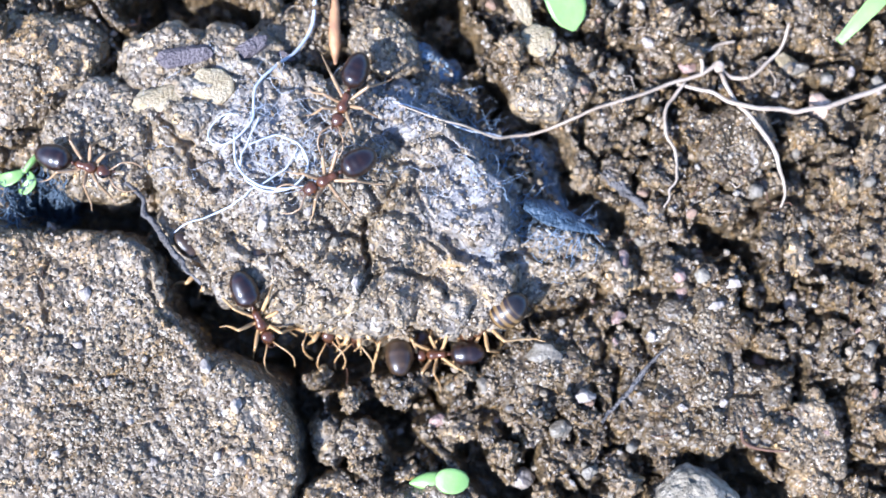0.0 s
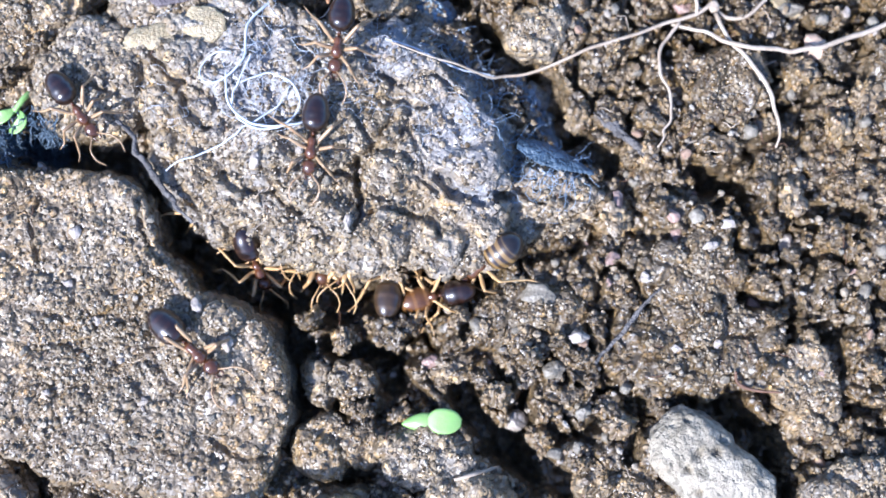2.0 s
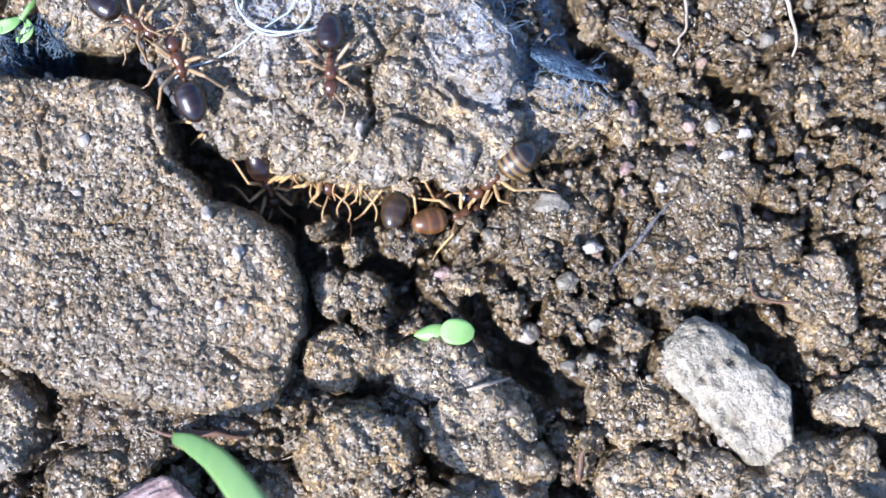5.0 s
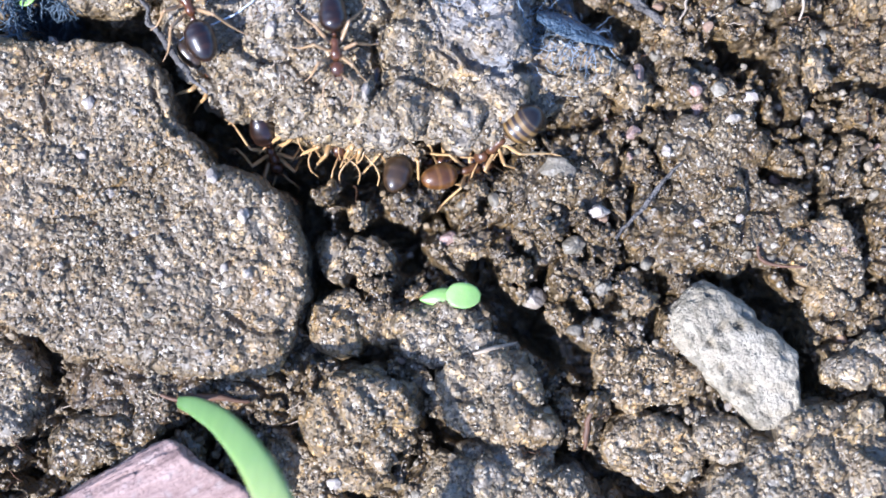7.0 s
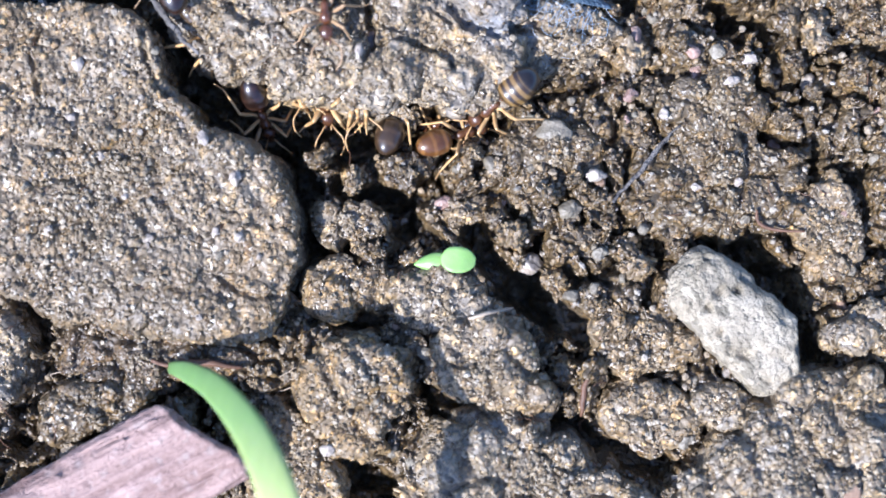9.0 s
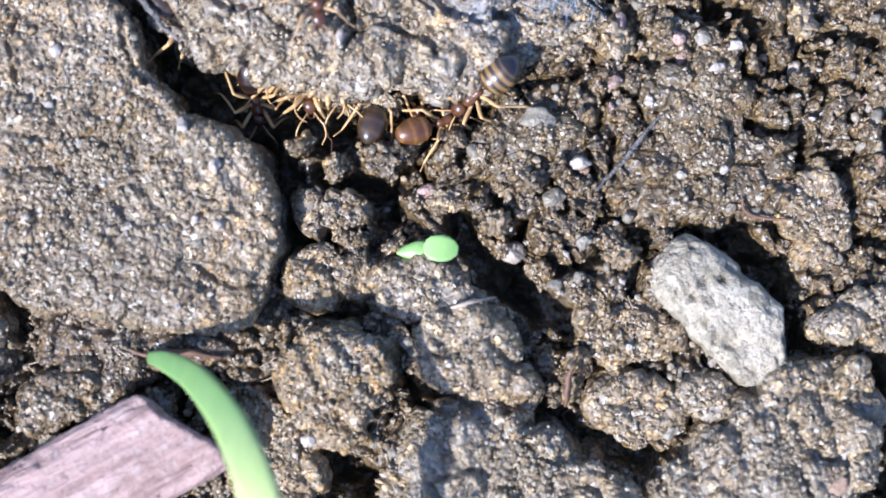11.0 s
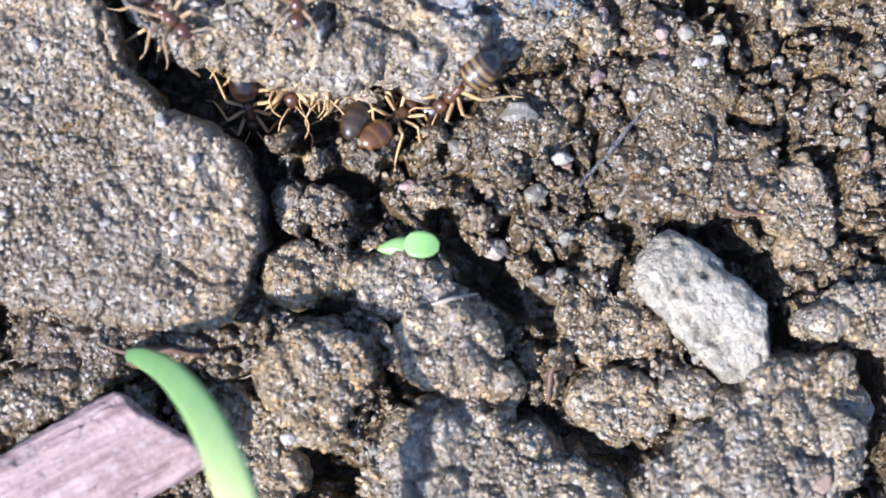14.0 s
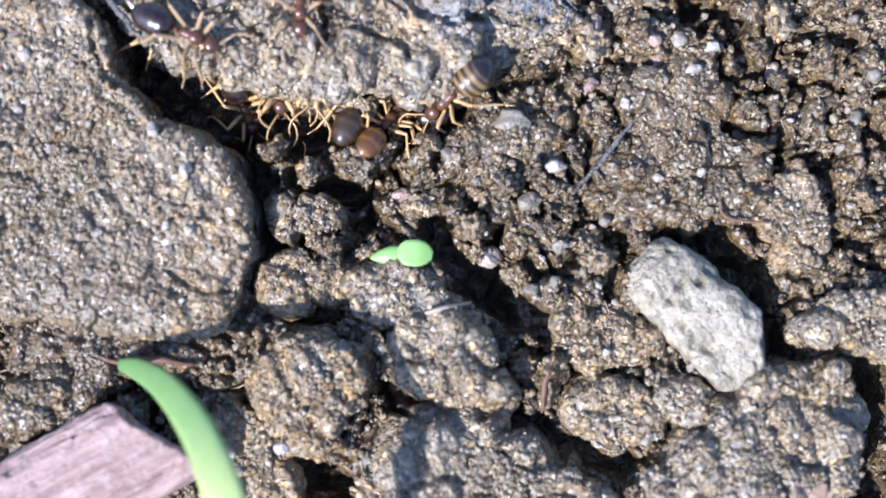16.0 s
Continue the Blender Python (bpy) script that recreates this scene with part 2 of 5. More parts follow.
def grass():
    """Yellowish towards the base, deeper green towards the tip, with lengthwise veins."""
    m, t, s = material("grass_blade_green")
    at = millimetres(t)
    x = node(t, "SeparateXYZ")
    t.links.new(at, x.inputs[0])
    along = node(t, "MapRange", From_Min=2.2, From_Max=7.7)
    t.links.new(x.outputs["Y"], along.inputs["Value"])
    c = ramp(t, along.outputs["Result"], (0.0, (0.56, 0.56, 0.22)), (0.4, (0.38, 0.44, 0.15)), (0.75, (0.19, 0.29, 0.09)), (1.0, (0.11, 0.19, 0.06)))
    st = node(t, "Mapping", Scale=(3.0, 0.25, 1.0), Rotation=(0, 0, -0.45))
    t.links.new(at, st.inputs["Vector"])
    vein = clouds(t, st.outputs["Vector"], 1.6, 4.0)
    c = mixed(t, "MULTIPLY", c, ramp(t, vein, (0.3, (0.88, 0.9, 0.86)), (0.7, (1.07, 1.05, 1.05))), 1.0)
    t.links.new(c, s.inputs["Base Color"])
    s.inputs["Roughness"].default_value = 0.36
    s.inputs["Subsurface Weight"].default_value = 0.2
    s.inputs["Subsurface Radius"].default_value = (0.0004, 0.0006, 0.0001)
    bumped(t, s, ((vein, 0.015),))
    return m


LIME, BARK, GRASS = limestone(), bark(), grass()


# ---- numbers for rough surfaces ----
def scramble(cell, seed):
    """Three random numbers in 0..1 for each whole-numbered cell."""
    c = cell.astype(np.int64)
    h = (c[:, 0] * 73856093) ^ (c[:, 1] * 19349663) ^ (c[:, 2] * 83492791) ^ (seed * 2654435761)
    out = []
    for k in range(3):
        h = (h ^ (h >> 15)) * 2246822519 & 0xFFFFFFFF
        h = (h ^ (h >> 13)) * 3266489917 & 0xFFFFFFFF
        h = h ^ (h >> 16)
        out.append((h & 0xFFFFFF) / 16777216.0)
    return np.stack(out, 1)


def cells(p, size, seed, flat=False):
    """Distances to the nearest and next of scattered seeds, in cells, and the nearest's random number."""
    q = p / size
    base = np.floor(q)
    f1, f2, who = np.full(len(q), 9.0), np.full(len(q), 9.0), np.zeros(len(q))
    for dz in ((0,) if flat else (-1, 0, 1)):
        for dy in (-1, 0, 1):
            for dx in (-1, 0, 1):
                c = base + (dx, dy, dz)
                r = scramble(c, seed)
                d = c + r - q
                if flat:
                    d[:, 2] = 0
                d = np.sqrt((d * d).sum(1))
                near = d < f1
                f2 = np.where(near, f1, np.minimum(f2, d))
                f1 = np.where(near, d, f1)
                who = np.where(near, r[:, 2], who)
    return f1, f2, who


def fbm(p, size, seed, octaves=3):
    """Soft noise about 0, within -1..1."""
    total, weight = np.zeros(len(p)), 0.0
    for o in range(octaves):
        q = p / size * 2 ** o
        b = np.floor(q)
        f = q - b
        f = f * f * (3 - 2 * f)
        v = np.zeros(len(p))
        for dz in (0, 1):
            for dy in (0, 1):
                for dx in (0, 1):
                    w = (f[:, 0] if dx else 1 - f[:, 0]) * (f[:, 1] if dy else 1 - f[:, 1]) * (f[:, 2] if dz else 1 - f[:, 2])
                    v += w * scramble(b + (dx, dy, dz), seed + o)[:, 0]
        total += (v * 2 - 1) / 2 ** o
        weight += 1 / 2 ** o
    return total / weight


def smooth(a, b, x):
    x = np.clip((x - a) / (b - a), 0, 1)
    return x * x * (3 - 2 * x)


def warped(p, size, amount, seed):
    return p + amount * np.stack([fbm(p, size, seed + 11 * k, 2) for k in range(3)], 1)


def crumbs(p, size, seed, flat=False, gap=0.3):
    """Rounded lumps of that size with clefts between them, 0..1."""
    f1, f2, who = cells(p, size, seed, flat)
    return smooth(0.0, gap, f2 - f1) * (0.62 + 0.38 * who) * (1 - 0.55 * np.minimum(f1, 1) ** 2)


def link(name, verts, faces, mat, parent=None, flat=False, bare=False):
    """A mesh object out of millimetre numbers."""
    me = bpy.data.meshes.new(name)
    me.from_pydata((np.asarray(verts, float) * MM).tolist(), [], faces if isinstance(faces, list) else faces.tolist())
    me.materials.append(mat)
    if not flat:
        me.polygons.foreach_set("use_smooth", [True] * len(me.polygons))
    me.update()
    ob = bpy.data.objects.new(name, me) if bare else new(name, me)
    if parent:
        ob.parent = parent
    return ob


def part(name, shape, mat, parent, label="", flat=False):
    ob = link(name, shape[0], shape[1], mat, parent, flat)
    return tagged(ob, label) if label else ob


def lattice(n, m, wrap):
    """Quads of n rows by m columns; wrap closes the rows."""
    i, j = np.meshgrid(np.arange(n - 1), np.arange(m if wrap else m - 1), indexing="ij")
    k = (j + 1) % m
    return np.stack([i * m + j, i * m + k, (i + 1) * m + k, (i + 1) * m + j], -1).reshape(-1, 4)


# the height of the soil's top surface, gathered from what has been built
CELL, HALF = 0.12, 24.0
SIDE = int(2 * HALF / CELL)
TOPS = np.full((SIDE, SIDE), -3.0)


def gather(v):
    i = np.clip(((v[:, 0] + HALF) / CELL).astype(int), 0, SIDE - 1)
    j = np.clip(((v[:, 1] - 4 + HALF) / CELL).astype(int), 0, SIDE - 1)
    np.maximum.at(TOPS, (i, j), v[:, 2])


def top(x, y, reach=0.0):
    """The soil's height at a place, or its highest within a reach round it."""
    i, j, k = int((x + HALF) / CELL), int((y - 4 + HALF) / CELL), int(reach / CELL)
    return float(TOPS[max(i - k, 0):i + k + 1, max(j - k, 0):j + k + 1].max())


# ---- the ground ----
# gullies and holes between the clods: points, half width, depth
GULLIES = [
    ([(-9.6, 8.3), (-8.9, 6.7), (-7.9, 5.7), (-6.6, 4.7), (-5.4, 3.8), (-4.8, 2.6), (-4.3, 0.3)], 0.9, 2.6),
    ([(-7.5, 6.4), (-4.9, 4.9), (-2.4, 4.9), (0.1, 5.1), (2.2, 5.6)], 0.75, 1.6),
    ([(-3.3, 3.0), (-1.4, 2.6), (-1.0, 1.5)], 0.42, 1.6), ([(1.6, 1.2), (2.8, -0.5), (4.4, -1.5), (5.5, -2.3)], 0.6, 1.8),
    ([(9.8, 0.9), (11.6, 0.5), (13.0, -1.3), (13.8, -2.9)], 0.75, 1.8), ([(-3.3, -1.7), (-2.0, -1.9)], 0.5, 1.8),
    ([(4.4, -5.3), (5.8, -6.3), (8.2, -7.1)], 0.5, 1.6), ([(-14.2, -0.9), (-13.8, -2.3)], 0.4, 1.6),
    ([(-14.5, -6.1), (-12.2, -5.3), (-9.8, -4.7)], 0.6, 1.2), ([(-14.6, 10.6), (-13.5, 10.2), (-11.1, 10.1)], 0.6, 2.0),
    ([(-10.6, 18.3), (-7.2, 17.5)], 1.0, 2.4), ([(0.3, 18.2), (1.0, 16.2)], 1.0, 2.2),
    ([(2.2, 14.6), (4.6, 12.7), (5.3, 11.0), (7.1, 9.7)], 0.6, 1.7), ([(10.3, 9.7), (12.0, 8.9)], 0.35, 1.3),
    ([(14.5, 8.3), (16.4, 7.9)], 0.35, 1.2), ([(-3.0, -7.3), (-1.4, -8.1)], 0.6, 1.6),
    ([(16.4, -3.4), (17.0, -4.9), (16.8, -8.1)], 0.6, 1.8), ([(-4.8, 2.5), (-4.5, 1.1), (-4.4, -0.3)], 0.5, 1.8),
    ([(15.3, 3.5), (15.7, 2.3)], 0.25, 1.0), ([(4.1, 6.3), (5.3, 6.6), (6.5, 7.3)], 0.22, 1.0), ([(-0.4, -4.3), (1.0, -5.0), (3.4, -5.2)], 0.3, 1.0),
]


def line_distance(q, points):
    """The distance of plan places from a broken line."""
    d = np.full(len(q), 99.0)
    for a, b in zip(points, points[1:]):
        a, b = np.array(a), np.array(b)
        s = np.clip(((q - a) @ (b - a)) / ((b - a) @ (b - a)), 0, 1)
        d = np.minimum(d, np.hypot(*(q - a - s[:, None] * (b - a)).T))
    return d


def gully_depth(p):
    q = p[:, :2] + 0.35 * np.stack([fbm(p, 0.9, 5), fbm(p, 0.9, 6)], 1)
    deep = np.zeros(len(p))
    for points, half, depth in GULLIES:
        deep = np.maximum(deep, depth * (1 - smooth(half * 0.55, half * 1.25, line_distance(q, points))))
    return deep


def ground_height(p):
    w = warped(p, 2.6, 0.9, 21)
    w2 = warped(p, 0.8, 0.22, 31)
    f1, f2, who = cells(w, 3.4, 3, True)
    cleft = (1 - smooth(0.02, 0.20, f2 - f1)) * smooth(-0.2, 0.2, fbm(p, 4.0, 9, 2))
    h = -0.45 + 0.75 * (1 - 0.6 * np.minimum(f1, 1) ** 2) * (0.5 + 0.5 * who) - 1.1 * cleft
    h += 0.50 * crumbs(w2, 1.45, 41, True, 0.26) + 0.17 * crumbs(w2, 0.6, 42, True, 0.35) + 0.07 * crumbs(p, 0.24, 43, True, 0.4)
    g1, g2, _ = cells(warped(p, 1.2, 0.5, 61), 2.1, 4, True)
    h -= 0.95 * (1 - smooth(0.025, 0.13, g2 - g1)) * smooth(-0.3, 0.15, fbm(p, 2.5, 19, 2))
    h += 0.35 * fbm(p, 5.0, 51, 3) + 0.03 * fbm(p, 0.12, 52, 2)
    return h - 0.45 - gully_depth(p)


def spread(low, high, step):
    """Even steps over the seen stretch, then ever wider ones out to the horizon."""
    inner = np.arange(low, high + step / 2, step)
    out = np.cumsum(step * 1.35 ** np.arange(1, 36))
    return np.concatenate([low - out[::-1], inner, high + out])


def make_ground():
    x, y = spread(-17.0, 19.5, 0.072), spread(-10.5, 19.0, 0.072)
    gx, gy = np.meshgrid(x, y, indexing="ij")
    p = np.stack([gx.ravel(), gy.ravel(), np.zeros(gx.size)], 1)
    near = (np.abs(p[:, 0] - 1) < 40) & (np.abs(p[:, 1] - 4) < 40)
    v = p.copy()
    v[near, 2] = ground_height(p[near])
    f = lattice(len(x), len(y), False)[:, ::-1]
    ob = link("ground", v, f, LOAM)
    gather(v[near])
    return tagged(ob, "damp dark brown crumbly garden soil with cracks", "soil", kind="structure"), v[near]


ground, ground_top = make_ground()


# ---- clods ----
def make_clod(name, outline, rise, low, mat, seed, label, boxy=3.0, res=0.08, rough=1.0, cuts=(), lumps=1.0, creases=(), category="clod"):
    """A lump of bound soil on a plan outline: domed top at the height rise, steep sides down to low."""
    pts = np.array(outline, float)
    centre = (pts.max(0) + pts.min(0)) / 2 * 0.5 + pts.mean(0) * 0.5
    a = np.arctan2(pts[:, 1] - centre[1], pts[:, 0] - centre[0])
    order = np.argsort(a)
    a, r = a[order], np.hypot(*(pts[order] - centre).T)
    around = int(2 * np.pi * r.mean() / res)
    theta = np.linspace(-np.pi, np.pi, around, endpoint=False)
    fine = np.interp(theta, np.concatenate([a - 2 * np.pi, a, a + 2 * np.pi]), np.tile(r, 3))
    k = max(1, around // 90)
    fine = np.convolve(np.concatenate([fine[-k:], fine, fine[:k]]), np.ones(2 * k + 1) / (2 * k + 1), "valid")
    phi = radians(125) * np.linspace(0.0, 1.0, 900) ** (boxy / 2)
    height = rise - low
    rad = np.sign(np.sin(phi)) * np.abs(np.sin(phi)) ** (2 / boxy)
    zed = np.sign(np.cos(phi)) * np.abs(np.cos(phi)) ** (2 / boxy)
    length = np.concatenate([[0], np.cumsum(np.hypot(np.diff(rad * r.mean()), np.diff(zed * height)))])
    s = np.linspace(length[1], length[-1], int(length[-1] / res))
    rad, zed = np.interp(s, length, rad), np.interp(s, length, zed)
    R = rad[:, None] * fine[None, :]
    v = np.stack([centre[0] + R * np.cos(theta), centre[1] + R * np.sin(theta), low + height * zed[:, None] + 0 * R], -1).reshape(-1, 3)
    top_part = np.clip((v[:, 2] - low) / height, 0, 1)
    for nx, ny, c, steep in cuts:                # flanks: beyond nx * x + ny * y = c the top falls off
        d = nx * v[:, 0] + ny * v[:, 1] - c + 0.3 * fbm(v, 1.2, seed + 9, 2)
        v[:, 2] -= top_part * steep * np.maximum(0, d)
    n, m = len(s), around
    g = v.reshape(n, m, 3)
    du = np.roll(g, -1, 1) - np.roll(g, 1, 1)
    dv = np.concatenate([g[1:], g[-1:]]) - np.concatenate([g[:1], g[:-1]])
    nor = np.cross(dv, du).reshape(-1, 3)
    nor /= np.linalg.norm(nor, axis=1)[:, None] + 1e-9
    w = warped(v, 1.0, 0.3, seed + 7)
    size = min(1.0, 0.3 + r.mean() / 4.5)
    d = 0.5 * lumps * size * fbm(v, 2.4, seed, 3) + 0.30 * lumps * size * (crumbs(warped(w, 1.6, 0.6, seed + 5), 1.6, seed + 1, gap=0.32) - 0.5)
    d += rough * (0.10 * (crumbs(w, 0.62, seed + 2, gap=0.3) - 0.4) + 0.04 * crumbs(v, 0.27, seed + 3, gap=0.45) + 0.03 * fbm(v, 0.13, seed + 4, 2))
    for line, half, deep in creases:
        d -= deep * (1 - smooth(half * 0.35, half * 1.2, line_distance(v[:, :2] + 0.22 * np.stack([fbm(v, 0.7, 15), fbm(v, 0.7, 16)], 1), line)))
    v = v + nor * d[:, None]
    faces = lattice(n, m, True)[:, ::-1].tolist() + [list(range(m))]
    ob = link(name, v, faces, mat)
    gather(v)
    return tagged(ob, label, category), v[nor[:, 2] > 0.35], v


CLODS, CLOD_THINGS = [], []
# cracks in the nest clod and the big smooth clod: points, half width, depth
NEST_CREASES = [
    ([(-2.05, 9.9), (-2.15, 9.2), (-2.05, 8.4), (-2.3, 7.4)], 0.16, 0.55), ([(-2.1, 7.9), (-1.4, 8.15), (-0.6, 8.0), (0.3, 7.85), (0.8, 7.1)], 0.13, 0.35),
    ([(-1.0, 11.3), (-1.5, 10.3), (-2.05, 9.9)], 0.14, 0.3), ([(0.9, 9.2), (1.4, 8.7), (2.4, 8.4), (3.4, 8.7)], 0.28, 0.45),
    ([(-0.4, 10.9), (0.2, 9.9), (0.3, 9.0), (0.9, 8.5)], 0.14, 0.28), ([(-4.1, 10.2), (-3.1, 9.4), (-2.1, 9.2)], 0.15, 0.3),
    ([(-7.2, 9.4), (-6.3, 8.6), (-5.2, 8.7), (-4.3, 7.9)], 0.14, 0.28), ([(-4.4, 14.1), (-3.6, 13.2), (-3.9, 12.4)], 0.15, 0.3),
    ([(-9.6, 13.4), (-8.7, 12.6), (-8.5, 11.6), (-7.6, 11.1)], 0.2, 0.4), ([(-8.8, 8.3), (-8.0, 7.7), (-7.6, 7.0)], 0.15, 0.4),
    ([(-1.9, 13.3), (-0.6, 12.6), (0.8, 12.9), (1.8, 12.1)], 0.15, 0.3),
]
BIG_CREASES = [([(-13.6, 8.6), (-13.9, 7.4), (-13.7, 6.2)], 0.12, 0.22), ([(-9.9, 8.4), (-9.9, 7.2), (-9.2, 6.2)], 0.16, 0.25), ([(-7.4, -0.2), (-6.2, -0.9), (-5.2, -0.8)], 0.13, 0.25)]


def clod(*args, **more):
    ob, up, _ = make_clod(*args, **more)
    CLODS.append(up)
    CLOD_THINGS.append(ob)
    return ob


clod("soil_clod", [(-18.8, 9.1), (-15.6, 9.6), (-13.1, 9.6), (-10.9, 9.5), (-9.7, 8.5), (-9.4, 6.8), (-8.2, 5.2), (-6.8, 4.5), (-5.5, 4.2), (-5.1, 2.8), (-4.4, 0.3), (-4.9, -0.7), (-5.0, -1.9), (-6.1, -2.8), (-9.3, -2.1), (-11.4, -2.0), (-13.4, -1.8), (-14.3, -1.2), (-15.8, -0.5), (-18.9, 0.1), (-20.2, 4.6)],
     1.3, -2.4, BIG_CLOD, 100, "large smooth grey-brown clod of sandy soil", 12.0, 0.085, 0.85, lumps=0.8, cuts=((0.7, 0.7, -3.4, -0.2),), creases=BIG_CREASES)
clod("soil_clod", [(-8.8, 7.6), (-9.6, 9.1), (-10.2, 10.7), (-10.7, 12.8), (-11.1, 14.4), (-9.5, 15.7), (-7.0, 16.0), (-4.9, 15.8), (-3.2, 14.9), (-1.1, 15.1), (1.0, 14.5), (2.4, 13.0), (4.0, 12.0), (4.2, 10.4), (4.6, 8.6), (4.2, 6.9), (2.6, 5.9), (1.0, 5.7), (-0.3, 6.1), (-2.4, 5.8), (-4.4, 5.8), (-5.9, 6.7), (-7.3, 7.1)],
     1.5, -0.4, NEST, 200, "large knobbly grey soil clod that ants swarm over", 5.0, 0.075, 0.9, lumps=1.6, cuts=((1, 0, 2.8, 1.8), (0.61, 0.79, 10.6, 1.5)), creases=NEST_CREASES)
clod("soil_clod", [(2.2, 9.0), (4.2, 9.9), (6.4, 9.3), (7.4, 8.8), (6.3, 7.6), (4.5, 6.8), (2.8, 6.9)], 0.6, -1.6, NEST, 230, "flat grey soil lump against the big clod", 4.0, creases=[([(3.6, 8.9), (4.6, 8.4), (5.8, 8.5)], 0.14, 0.25), ([(4.4, 7.4), (5.2, 7.5), (6.1, 8.0)], 0.14, 0.3)])
clod("soil_clod", [(-14.6, 13.7), (-13.1, 15.0), (-10.9, 15.3), (-9.6, 13.6), (-9.7, 11.6), (-10.6, 10.9), (-12.4, 10.7), (-13.7, 11.0), (-14.5, 12.0)], 1.05, -1.8, NEST, 240, "rounded brown soil clod beside the nest clod", 4.0)
clod("soil_clod", [(-17.6, 16.9), (-15.1, 17.8), (-12.8, 17.6), (-11.9, 16.3), (-12.1, 15.0), (-14.0, 14.1), (-15.2, 13.1), (-17.1, 12.9)], 0.9, -1.6, CLOD, 250, "rough dark brown soil clod", 4.0)
clod("soil_clod", [(-2.9, 16.9), (-1.6, 17.9), (-0.4, 16.7), (-0.2, 15.4), (-2.0, 15.3), (-2.8, 16.1)], 1.1, -1.5, CLOD_GREY, 255, "small round grey soil clod", 2.4)
clod("soil_clod", [(-7.0, 17.0), (-5.5, 18.2), (-3.6, 18.0), (-3.2, 16.4), (-4.6, 15.6), (-6.4, 16.0)], 0.1, -1.8, CLOD_GREY, 257, "small grey soil clod in the cleft", 2.4)
clod("soil_clod", [(-11.8, 15.3), (-11.5, 16.5), (-10.1, 17.0), (-8.3, 16.8), (-6.6, 16.9), (-5.0, 16.4), (-5.1, 15.3), (-8.0, 15.0)], 0.95, -1.6, CLOD_GREY, 259, "bluish grey soil ridge behind the nest clod", 5.0)
